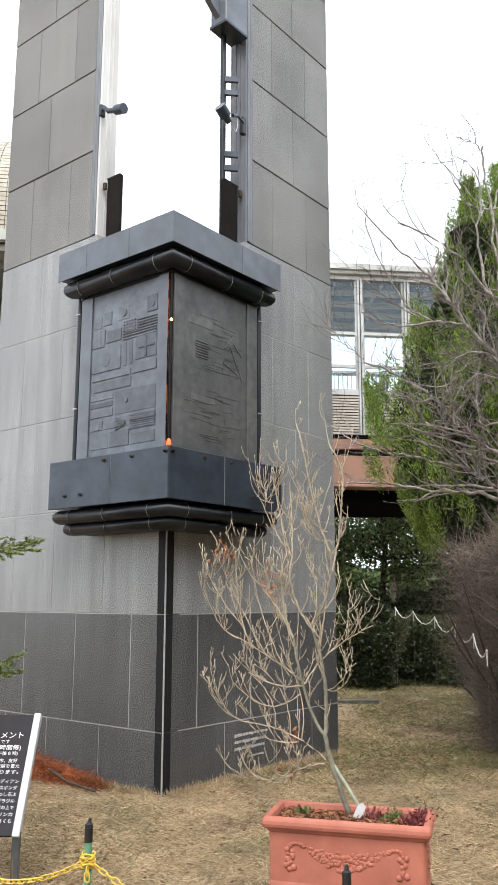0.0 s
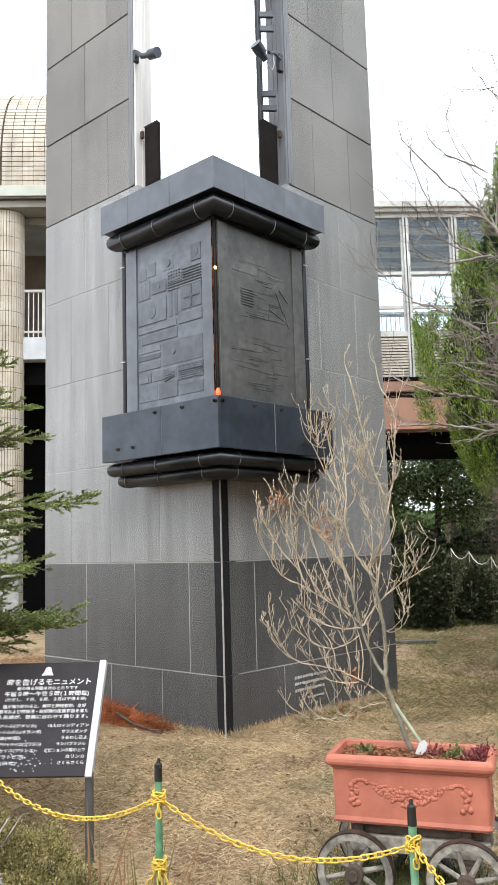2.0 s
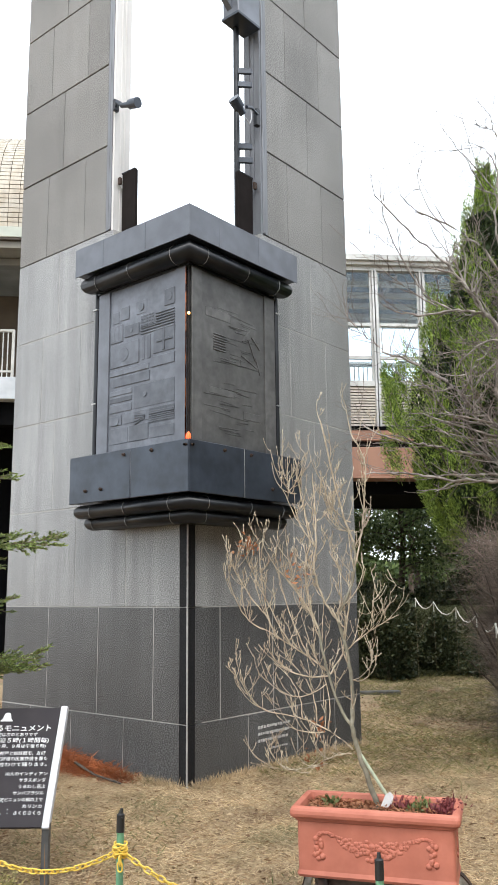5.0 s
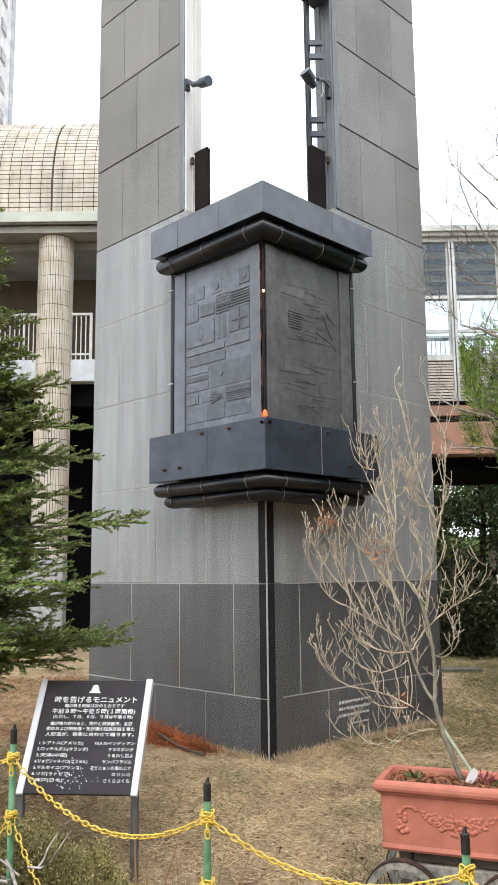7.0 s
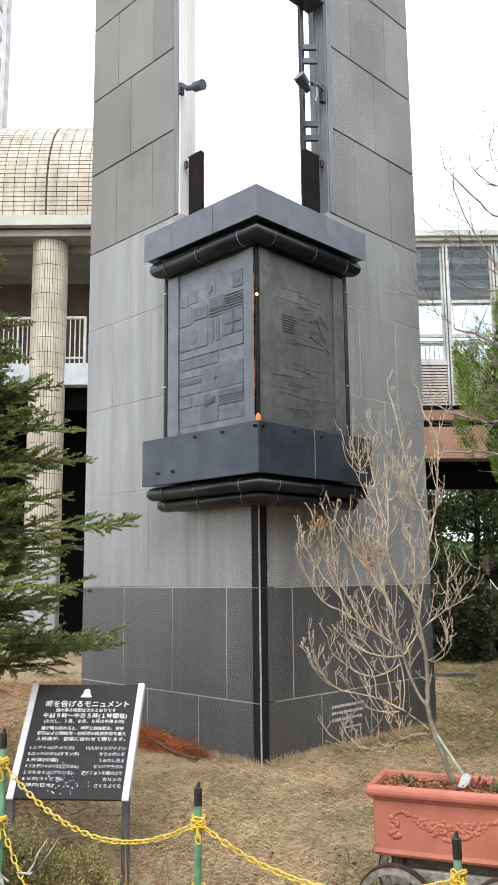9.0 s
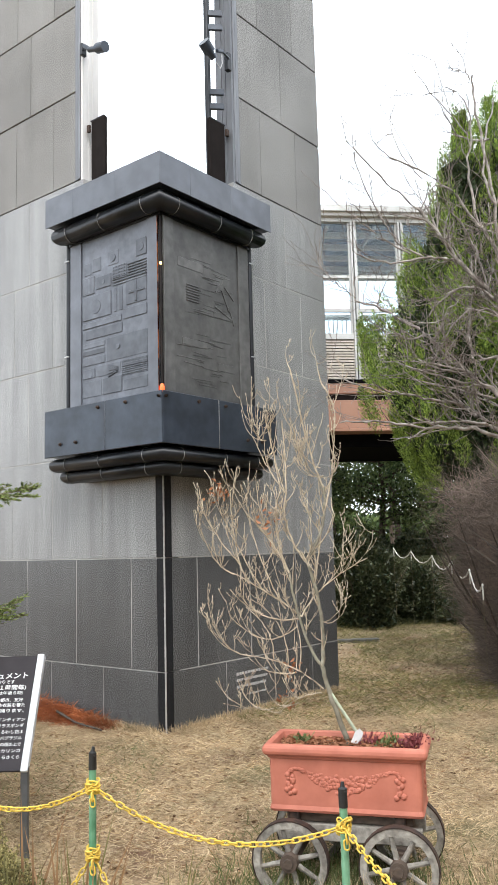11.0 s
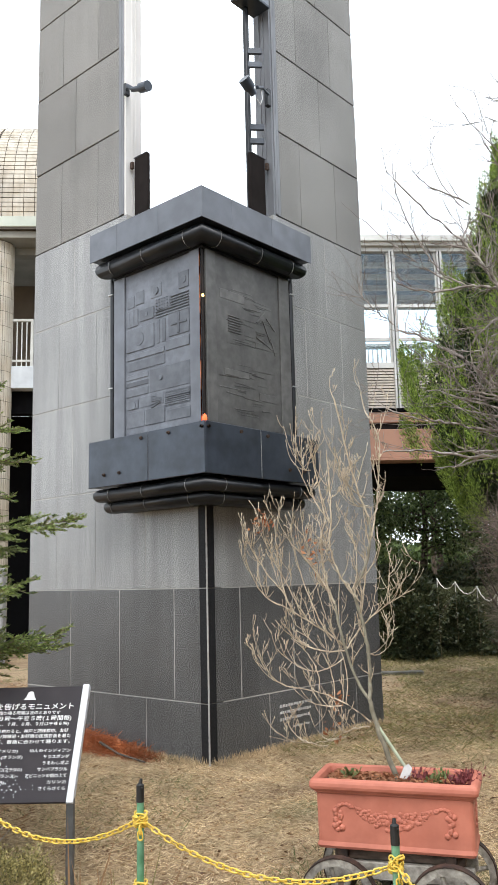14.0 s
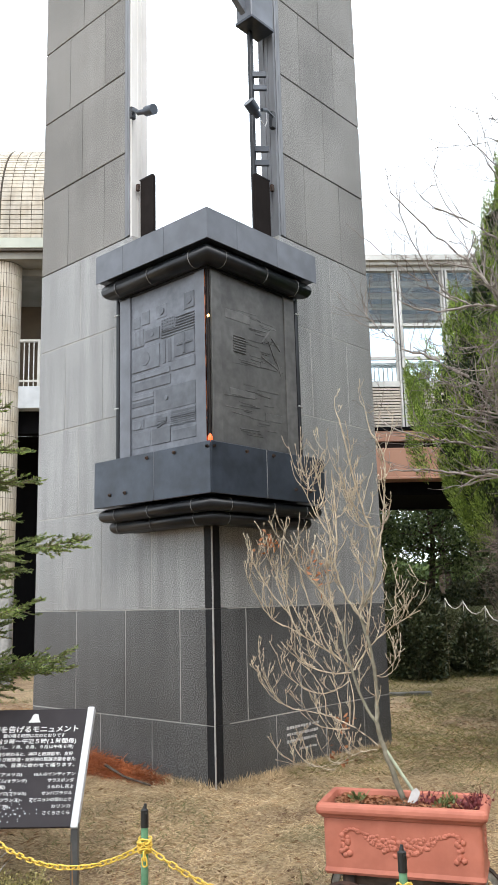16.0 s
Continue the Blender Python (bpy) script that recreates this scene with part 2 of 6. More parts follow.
# ---- ground ----
def build_ground():
    xs = list(np.arange(-14, 14.01, 0.2))
    far = [-2500, -600, -150, -50, -24]
    g = far + xs + [-v for v in far[::-1]]
    verts = [(SQ * (s - w), SQ * (s + w), ground_z(SQ * (s - w), SQ * (s + w)) + (0.012 * noise.noise((s * 3, w * 3, 0)) if abs(s) < 14 and abs(w) < 14 else -0.05))
             for w in g for s in g]
    k = len(g)
    faces = [(j * k + i, j * k + i + 1, (j + 1) * k + i + 1, (j + 1) * k + i) for j in range(k - 1) for i in range(k - 1)]
    m = bpy.data.materials.new("dry_lawn")
    m.use_nodes = True
    n, l = m.node_tree.nodes, m.node_tree.links
    b = n["Principled BSDF"]
    geo = n.new("ShaderNodeNewGeometry")

    def tex(scale, detail, lo, hi):
        t = n.new("ShaderNodeTexNoise")
        t.inputs["Scale"].default_value, t.inputs["Detail"].default_value = scale, detail
        l.new(geo.outputs["Position"], t.inputs[0])
        r = n.new("ShaderNodeMapRange")
        r.inputs[1].default_value, r.inputs[2].default_value = lo, hi
        l.new(t.outputs[0], r.inputs[0])
        return r.outputs[0]

    def mix(f, a, c):
        x = n.new("ShaderNodeMix")
        x.data_type = "RGBA"
        l.new(f, x.inputs[0])
        for i, v in ((6, a), (7, c)):
            if isinstance(v, tuple):
                x.inputs[i].default_value = (*v, 1)
            else:
                l.new(v, x.inputs[i])
        return x.outputs[2]

    straw = mix(tex(38, 8, 0.35, 0.65), (0.17, 0.113, 0.062), (0.5, 0.37, 0.22))
    soil = mix(tex(1.6, 5, 0.5, 0.72), straw, (0.17, 0.1, 0.06))
    green = mix(tex(1.1, 4, 0.55, 0.75), soil, (0.11, 0.12, 0.045))
    l.new(green, b.inputs["Base Color"])
    b.inputs["Roughness"].default_value = 0.95
    bu = n.new("ShaderNodeBump")
    bu.inputs["Strength"].default_value, bu.inputs["Distance"].default_value = 0.8, 0.02
    l.new(tex(55, 6, 0, 1), bu.inputs["Height"]), l.new(bu.outputs[0], b.inputs["Normal"])
    ob = raw("ground", verts, faces, m, smooth=True)
    tagged(ob, "dry straw-coloured lawn with green patches round the monument", "ground", kind="structure")


build_ground()
# unseen wall added to cut skylight on the monument's right faces
unseen_shade_wall = part("unseen_shade_wall", box(bmesh.new(), 9.0, 9.3, -14, 20, -0.4, 6.6, 0.02), mat("shade_wall_brown", (0.22, 0.195, 0.165), (0.16, 0.14, 0.12), 0.9, scale=6))
tagged(unseen_shade_wall, "unseen plain brown wall added to shade the right faces", "wall", kind="structure")

# ---- monument ----
LEVELS = [-0.25, 0.468, 1.368, 2.265, 3.145, 4.02, 4.88, 5.78, 6.66, 7.53, 8.4, 9.28, 10.15]
EVEN = [0.088, 0.74, 1.43, 2.03, 2.49]
ODD = [0.088, 0.39, 1.09, 1.80, 2.49]
monument = root("monument", "tall grey granite monument of two slab wings meeting at a corner", "monument")


def wing(side):
    """One wing: backing with its facing panels. Local u runs along the wall, v outward. side -1 along -x, +1 along +y."""
    # u, depth behind the face, z
    if side < 0:
        f = Matrix(((-1, 0, 0, 0), (0, -1, 0, 0), (0, 0, 1, 0), (0, 0, 0, 1)))
    else:
        f = Matrix(((0, 1, 0, 0), (1, 0, 0, 0), (0, 0, 1, 0), (0, 0, 0, 1)))
    bm = bmesh.new()
    box(bm, 0.02 if side < 0 else 0.17, 2.486, -0.16, -0.0028, -0.3, 4.46, m=f)
    box(bm, 0.99, 2.486, -0.16, -0.0028, 4.46, 4.876, m=f)
    box(bm, 1.035, 2.48, -0.13, -0.01, 4.88, 10.2, m=f)
    core = part("wing", bm, M_JOINT, monument)
    core.data.materials.append(M_JOINT_DARK)
    for p in core.data.polygons:
        if p.center.z > 4.9:
            p.material_index = 1
    for i, (z0, z1) in enumerate(zip(LEVELS, LEVELS[1:])):
        cuts = EVEN if i % 2 == 0 else ODD
        cuts = list(cuts)
        if i >= 6:
            cuts = [1.105] + [c for c in cuts if c > 1.2]
        mt = M_GRAN_BASE if i < 2 else M_GRAN_MID if i < 6 else M_GRAN_TOP
        gap = 0.0038 if i < 6 else 0.008
        gv = gap if i < 6 else 0.003
        if i == 5:
            cuts = [0.088, 0.39, 0.99, 1.80, 2.49]
        for u0, u1 in zip(cuts, cuts[1:]):
            if i == 5:
                z1 = 4.46 if u1 < 1.0 else LEVELS[6]
            b2 = bmesh.new()
            box(b2, u0 + gv, u1 - gv, -0.024, random.uniform(-0.0015, 0.0015), z0 + gap, z1 - gap, 0.003, m=f)
            part("granite_panel", b2, mt, core)
    # edge trim of the open upper part: flat bar with two ribs, then the return
    bm = bmesh.new()
    box(bm, 1.066, 1.1, -0.03, 0.004, 4.89, 10.2, m=f)
    box(bm, 1.032, 1.062, -0.03, 0.008, 4.89, 10.2, 0.004, m=f)
    part("edge_trim", bm, M_TRIM, monument)
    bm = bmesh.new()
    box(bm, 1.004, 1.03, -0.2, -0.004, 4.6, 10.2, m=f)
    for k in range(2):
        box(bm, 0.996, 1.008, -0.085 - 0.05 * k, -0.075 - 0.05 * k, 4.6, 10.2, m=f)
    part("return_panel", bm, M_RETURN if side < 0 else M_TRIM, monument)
    bm = bmesh.new()
    box(bm, 0.003, 0.086, -0.022, 0.004, -0.25, 0.464, 0.002, m=f)
    box(bm, 0.003, 0.086, -0.022, 0.004, 0.472, 1.364, 0.002, m=f)
    box(bm, 0.003, 0.086, -0.022, 0.004, 1.372, 2.12, 0.002, m=f)
    part("corner_strip", bm, M_BLACK_STONE, monument, "black polished stone strip at the corner")
    return f


FL, FR = wing(-1), wing(1)
bm = bmesh.new()
box(bm, -0.004, 0.006, -0.006, 0.004, -0.2, 2.05)
part("corner_joint", bm, M_JOINT, monument)
bm = bmesh.new()
box(bm, -2.5, -0.97, 0.0, 0.16, 10.2, 10.3, 0.01), box(bm, -0.16, 0.0, 0.97, 2.5, 10.2, 10.3, 0.01)
part("coping", bm, M_STEEL, monument)


def sweep(bm, prof):
    """Mitred L-shaped moulding from points (outward p, height z, arm length a)."""
    loft(bm, [[(-a, -p, z) for p, z, a in prof], [(p, -p, z) for p, z, a in prof], [(p, a, z) for p, z, a in prof]])
    return bm


def rect(p0, p1, z0, z1, a):
    return [(p0, z0, a), (p1, z0, a), (p1, z1, a), (p0, z1, a)]


def tube(pc, zc, r, amax, pmax, n=14):
    return [(pc + r * math.cos(t), zc + r * math.sin(t), amax - (pmax - (pc + r * math.cos(t)))) for t in [2 * math.pi * i / n for i in range(n)]]


def relief_box(f, pan, mb, name, a, b, c, d, h, tilt=0.0):
    """A raised piece of a relief: a to b across from the outer edge, c to d down, in shares of the panel."""
    u, z = 0.77 - (a + b) * 0.4, 4.0 - (c + d) * 0.63
    m = f @ Matrix.Translation((u, 0.184, z)) @ pose(0, 0, 0, 0, tilt, 0)
    w, t = (b - a) * 0.4 - 0.003, (d - c) * 0.63 - 0.003
    part(name, box(bmesh.new(), -w, w, 0.0, 0.003 + h, -t, t, min(0.003, t * 0.4), m=m), mb, pan)


def relief_disc(f, pan, mb, a, c, r):
    u, z = 0.77 - a * 0.8, 4.0 - c * 1.26
    part("relief_disc", cyl(bmesh.new(), f @ Vector((u, 0.184, z)), f @ Vector((u, 0.197, z)), r, r * 0.93, 20), mb, pan)


def flag_relief(f, pan, mb, blocks):
    for a, b, c, d in blocks:
        relief_box(f, pan, mb, "relief_block", a, b, c, d, random.uniform(0.001, 0.007))
    # stripes with a chequered corner, a cross, upright bars, a fan of ribs
    for k in range(7):
        c = 0.145 + 0.019 * k
        relief_box(f, pan, mb, "relief_rib", 0.71 if k < 4 else 0.48, 1.0, c, c + 0.011, 0.0085)
        c = 0.8 + 0.014 * k
        relief_box(f, pan, mb, "relief_rib", 0.62, 1.0, c, c + 0.008, 0.0075)
    for i in range(5):
        for j in range(4):
            a, c = 0.49 + 0.042 * i, 0.135 + 0.021 * j
            relief_box(f, pan, mb, "relief_stud", a, a + 0.026, c, c + 0.014, 0.011)
    for k in range(3):
        relief_box(f, pan, mb, "relief_bar", 0.03 + 0.06 * k, 0.07 + 0.06 * k, 0.16, 0.27, 0.008)
    relief_box(f, pan, mb, "relief_cross", 0.73, 0.97, 0.335, 0.358, 0.011)
    relief_box(f, pan, mb, "relief_cross", 0.82, 0.86, 0.27, 0.42, 0.0115)
    for k in range(5):
        relief_box(f, pan, mb, "relief_rib", 0.4, 0.57, 0.81 + 0.014 * k, 0.818 + 0.014 * k, 0.008, 8 * (k - 2))
    for a, c, r in ((0.22, 0.375, 0.066), (0.49, 0.07, 0.036), (0.92, 0.06, 0.036), (0.34, 0.215, 0.02), (0.56, 0.69, 0.022), (0.12, 0.84, 0.034)):
        relief_disc(f, pan, mb, a, c, r)


def faint_relief(f, pan, mb):
    """A worn landscape: many thin lines, a small striped block, a leaning tree."""
    rr = random.Random(14)
    for k in range(46):
        c = 0.1 + 0.019 * k + rr.uniform(-0.004, 0.004)
        if 0.48 < c < 0.6:
            continue
        a = rr.uniform(0.02, 0.6)
        relief_box(f, pan, mb, "relief_line", a, min(0.98, a + rr.uniform(0.12, 0.45)), c, c + rr.uniform(0.006, 0.011), rr.uniform(0.001, 0.004), rr.uniform(-3, 3))
    for k in range(7):
        relief_box(f, pan, mb, "relief_rib", 0.63, 0.83, 0.29 + 0.018 * k, 0.301 + 0.018 * k, 0.007)
    for a, c, ln, tilt in ((0.2, 0.33, 0.26, 62), (0.13, 0.27, 0.2, 40), (0.3, 0.24, 0.2, -50), (0.24, 0.42, 0.3, 20), (0.1, 0.43, 0.22, 66)):
        relief_box(f, pan, mb, "relief_bough", a - ln / 2, a + ln / 2, c - 0.009, c + 0.009, 0.006, tilt)
    for a, b, c, d in ((0.55, 0.95, 0.12, 0.19), (0.02, 0.4, 0.42, 0.47), (0.5, 0.9, 0.66, 0.71), (0.05, 0.35, 0.78, 0.84)):
        relief_box(f, pan, mb, "relief_block", a, b, c, d, 0.0015)


def build_cabinet():
    cab = root("bronze_relief_cabinet", "dark grey bronze relief cabinet wrapped round the monument corner", "cabinet")
    body = part("body", sweep(bmesh.new(), rect(0.012, 0.17, 2.5, 4.4, 0.93)), M_BROWN, cab)
    cap = part("cornice", sweep(bmesh.new(), rect(0.012, 0.348, 4.318, 4.56, 1.07)), M_STEEL, cab)
    led = part("ledge", sweep(bmesh.new(), rect(0.012, 0.348, 2.245, 2.63, 1.07)), M_STEEL, cab)
    part("cornice_moulding", sweep(bmesh.new(), tube(0.245, 4.232, 0.082, 1.08, 0.36)), M_TUBE, cab, smooth=True)
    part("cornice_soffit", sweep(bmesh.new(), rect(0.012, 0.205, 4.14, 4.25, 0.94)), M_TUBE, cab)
    for pc, zc, r in ((0.272, 2.172, 0.06), (0.205, 2.076, 0.06)):
        part("ledge_moulding", sweep(bmesh.new(), tube(pc, zc, r, 1.08, 0.36)), M_TUBE, cab, smooth=True)
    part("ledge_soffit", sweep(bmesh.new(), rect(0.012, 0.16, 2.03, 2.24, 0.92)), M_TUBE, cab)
    # clamps round the mouldings
    for f in (FL, FR):
        for u in (-0.1, 0.42, 0.85):
            for pc, zc, r in ((0.245, 4.232, 0.085), (0.272, 2.172, 0.063), (0.205, 2.076, 0.063)):
                b2 = bmesh.new()
                uu = u + (0.04 if zc < 2.1 else 0.0)
                ring = [[(uu + d, pc + q * math.cos(t), zc + q * math.sin(t)) for t in [-2.2 + 3.6 * i / 14 for i in range(15)]]
                        for d, q in ((0, r - 0.01), (0, r), (0.004, r), (0.004, r - 0.01))]
                loft(b2, [[f @ Vector(p) for p in rr] for rr in ring], closed=False)
                part("clamp", b2, M_CLAMP, cab)
        # fascia sheets
        for u0, u1 in ((-0.356, 0.0), (0.0, 0.52), (0.52, 1.085)) if f is FR else ((-0.356, 0.16), (0.16, 0.7), (0.7, 1.085)):
            b2 = box(bmesh.new(), u0 + (0.0 if u0 < -0.3 else 0.0015), u1 - 0.0015, 0.349, 0.358 + random.uniform(-0.001, 0.001), 4.305, 4.57, 0.002, m=f)
            part("cornice_sheet", b2, M_STEEL_PALE, cap)
        for u0, u1 in ((-0.356, 0.3), (0.3, 1.085)):
            b2 = box(bmesh.new(), u0 + 0.003, u1 - 0.003, 0.349, 0.358 + random.uniform(-0.001, 0.001), 2.238, 2.645, 0.005, m=f)
            part("ledge_sheet", b2, M_STEEL, led)
        b2 = box(bmesh.new(), 0.298, 0.302, 0.349, 0.3575, 2.24, 2.64, m=f)
        part("sheet_joint", b2, M_RIM if f is FR else M_STEEL_PALE, led)
        # bolts on the ledge
        for u, z in ((0.05, 2.6), (0.38, 2.6), (0.66, 2.34), (0.86, 2.34)):
            b2 = bmesh.new()
            cyl(b2, f @ Vector((u, 0.345, z)), f @ Vector((u, 0.372, z)), 0.017, 0.014, 8)
            cyl(b2, f @ Vector((u, 0.37, z)), f @ Vector((u, 0.382, z)), 0.007, 0.006, 6)
            part("bolt", b2, M_IRON, led)
        b2 = bmesh.new()
        for d in (-0.03, 0.03):
            cyl(b2, f @ Vector((-0.325, 0.35 + 0.0, 2.6)), f @ Vector((-0.325, 0.378, 2.6)), 0.014, 0.011, 8)
        part("bolt", b2, M_IRON, led)
        # frame plate round the relief, each side's gloss put into its colour
        bm = bmesh.new()
        part("frame_plate", box(bm, 0.785, 0.93, 0.175, 0.2, 2.64, 4.16, 0.003, m=f), M_PLATE if f is FL else M_BRONZE_RIGHT, cab)
        part("frame_plate", box(bmesh.new(), -0.158, -0.045, 0.175, 0.2, 2.64, 4.16, 0.003, m=f), M_PLATE if f is FL else M_BRONZE_RIGHT, cab)
        mb = M_BRONZE if f is FL else M_BRONZE_RIGHT
        pan = part("relief_panel", box(bmesh.new(), -0.048, 0.79, 0.172, 0.186, 2.64, 4.16, m=f), mb, cab)
        blocks = [(.02, .14, .05, .14), (.16, .3, .03, .13), (.4, .58, .02, .12), (.84, 1, 0, .12), (0, .2, .15, .28), (.22, .46, .17, .26),
                  (.48, .7, .13, .22), (0, .46, .29, .46), (.5, .55, .28, .45), (.58, .64, .28, .45), (.68, 1, .25, .43), (0, .62, .475, .52),
                  (.64, 1, .445, .52), (.05, .63, .53, .6), (.38, 1, .615, .78), (0, .36, .62, .66), (0, .36, .67, .71), (0, .36, .72, .78),
                  (0, .2, .8, .87), (.22, .6, .79, .87), (.62, 1, .79, .84), (.62, 1, .85, .9), (0, .3, .885, 1), (.32, .62, .885, 1), (.64, 1, .92, 1)]
        if f is FR:
            faint_relief(f, pan, mb)
        else:
            flag_relief(f, pan, mb, blocks)
        # side rails with pale brackets on the wall
        bm = cyl(bmesh.new(), f @ Vector((0.975, 0.175, 2.63)), f @ Vector((0.975, 0.175, 4.2)), 0.024, n=12)
        part("side_rail", bm, M_TUBE, cab, smooth=False)
        for z in (3.145, 4.02):
            b2 = box(bmesh.new(), 0.955, 1.012, 0.004, 0.202, z - 0.006, z + 0.006, 0.002, m=f)
            part("bracket", b2, M_RIM, cab)
    # slot in the corner with the copper strip, a lamp and a glowing glint
    # solid near-black strip fills the slot in place of its shade
    bm = bmesh.new()
    box(bm, 0.165, 0.181, -0.181, -0.165, 2.64, 4.2)
    part("corner_slot", bm, M_SLOT, cab)
    bm = bmesh.new()
    box(bm, 0.1585, 0.1605, -0.199, -0.186, 2.66, 4.18)
    part("copper_strip", bm, M_COPPER, cab, "reddish copper strip in the corner slot")
    part("lamp", ball(bmesh.new(), (0.185, -0.185, 2.7), 0.028, (0.75, 0.75, 1.6), 2), M_LAMP, cab, "glowing orange lamp", True)
    # reflection on the copper, made as a small glowing bead
    part("lamp", ball(bmesh.new(), (0.185, -0.185, 3.73), 0.012, (1, 1, 1.2), 2), M_GLINT, cab, "amber glint on the copper strip, a glowing bead", True)


build_cabinet()


def build_fittings():
    # plates standing on the cornice
    for f, u0, u1 in ((FL, 0.765, 0.95), (FR, 0.735, 0.955)):
        p = root("louvre_plate", "dark brown metal plate standing on the cornice", "plate", group="plates beside the opening")
        bm = box(bmesh.new(), u0, u1, -0.1, -0.06, 4.56, 5.45, 0.006, m=f)
        part("plate", bm, M_BROWN, p)
        bm = box(bmesh.new(), u0 + 0.01, u1 + 0.012, -0.09, -0.06, 5.45, 5.462, 0.003, m=f)
        part("top_bracket", bm, M_TUBE, p)
        bm = box(bmesh.new(), u1 - 0.005, u1 + 0.03, -0.06, -0.03, 5.34, 5.41, 0.004, m=f)
        part("hinge", bm, M_IRON, p)
    # standing pole with rungs
    lad = root("cable_ladder", "black steel pole with short rungs fixed to the wing", "ladder")
    bm = bmesh.new()
    box(bm, -0.14, -0.1, 0.765, 0.815, 4.5, 9.9, 0.005)
    part("pole", bm, M_TUBE, lad)
    for k in range(5):
        for dz in (0.0, 0.145):
            z = 5.6 + 0.81 * k + dz
            part("rung", box(bmesh.new(), 0.474, 0.625, 0.63, 0.66, z - 0.03, z + 0.03, 0.004, DIAG), M_STEEL, lad)
    # spotlights
    s = root("spotlight", "grey cylinder spotlight on a bracket arm", "spotlight", group="spotlights on the wings")
    b0 = Vector((-0.96, -0.02, 6.14))
    part("arm", cyl(cyl(bmesh.new(), b0, (-0.86, -0.1, 6.09), 0.012), (-0.86, -0.1, 6.1), (-0.78, -0.1, 6.03), 0.02), M_STEEL, s)
    part("base", box(bmesh.new(), -0.985, -0.95, -0.05, 0.01, 6.08, 6.2, 0.005), M_TUBE, s)
    bm = cyl(bmesh.new(), (-0.79, -0.1, 6.03), (-0.66, -0.1, 5.99), 0.024, 0.028, 16)
    cyl(bm, (-0.67, -0.1, 5.992), (-0.565, -0.1, 5.97), 0.047, 0.049, 18)
    part("lamp_body", bm, M_STEEL, s)
    s = root("spotlight", "grey cylinder spotlight tilted down beside the ladder", "spotlight", group="spotlights on the wings")
    part("base", box(bmesh.new(), -0.02, 0.03, 0.92, 0.975, 5.98, 6.16, 0.005), M_TUBE, s)
    part("arm", cyl(cyl(bmesh.new(), (0.02, 0.95, 6.1), (0.08, 0.78, 6.07), 0.012), (0.08, 0.78, 6.07), (0.1, 0.68, 6.02), 0.016), M_STEEL, s)
    bm = cyl(bmesh.new(), (0.1, 0.63, 5.925), (0.1, 0.56, 5.97), 0.034, 0.038, 16)
    cyl(bm, (0.1, 0.58, 5.96), (0.1, 0.49, 6.02), 0.054, 0.056, 18)
    part("lamp_body", bm, M_STEEL, s)
    cu = [(0.1, 0.66, 5.9), (0.1, 0.72, 5.86), (0.1, 0.75, 5.93), (0.07, 0.78, 6.05)]
    bm = bmesh.new()
    for a, b in zip(cu, cu[1:]):
        cyl(bm, a, b, 0.005, n=6)
    part("cable", bm, M_RIM, s)
    # housing at the top with its arm
    h = root("bell_housing", "grey metal housing on the inner edge of the wing", "housing")
    part("housing_body", box(bmesh.new(), -0.16, 0.04, 0.64, 0.965, 7.06, 7.7, 0.008), M_STEEL_PALE, h)
    part("bottom_flange", box(bmesh.new(), -0.17, 0.05, 0.63, 0.968, 7.03, 7.06, 0.004), M_STEEL, h)
    bm = bmesh.new()
    loft(bm, [[(y, 0.64, 7.12), (y, 0.64, 7.3), (y, 0.28, 7.42), (y, 0.1, 7.42), (y, 0.1, 7.38), (y, 0.3, 7.36)] for y in (-0.1, -0.04)])
    part("arm", bm, M_STEEL_PALE, h)
    part("hammer", box(bmesh.new(), -0.11, -0.03, -0.02, 0.14, 7.28, 7.4, 0.015), M_TUBE, h)


build_fittings()


def build_inscription():
    ins = root("inscription", "small white engraved lines on the dark granite base", "inscription")
    for r, (z, n, w) in enumerate(((0.355, 12, 0.46), (0.3, 14, 0.44), (0.245, 13, 0.42), (0.165, 8, 0.24))):
        y = 0.87 + (0.17 if r == 3 else 0)
        for k in range(n):
            h = 0.026 if r < 3 else 0.018
            ww = w / n
            b2 = box(bmesh.new(), 0.0, 0.0035, y + k * ww, y + k * ww + ww * random.uniform(0.6, 0.85), z - h * random.uniform(0.7, 1), z)
            part("engraved_mark", b2, M_INSCR, ins)


build_inscription()


# ---- information sign ----
def flat_text(txt, size, width=0.0, align="LEFT"):
    cu = bpy.data.curves.new("lettering", "FONT")
    cu.body, cu.size, cu.align_x, cu.extrude, cu.offset = txt, size, align, 0.0006, size * (0.014 if size > 0.03 else 0.005)
    ob = bpy.data.objects.new("lettering", cu)
    scene.collection.objects.link(ob)
    dg = bpy.context.evaluated_depsgraph_get()
    dg.update()
    me = bpy.data.meshes.new_from_object(ob.evaluated_get(dg))
    bpy.data.objects.remove(ob)
    if width and len(me.vertices):
        xs = [v.co.x for v in me.vertices]
        k = width / max(1e-4, max(xs) - min(xs))
        for v in me.vertices:
            v.co.x *= k
    me.materials.clear()
    return me


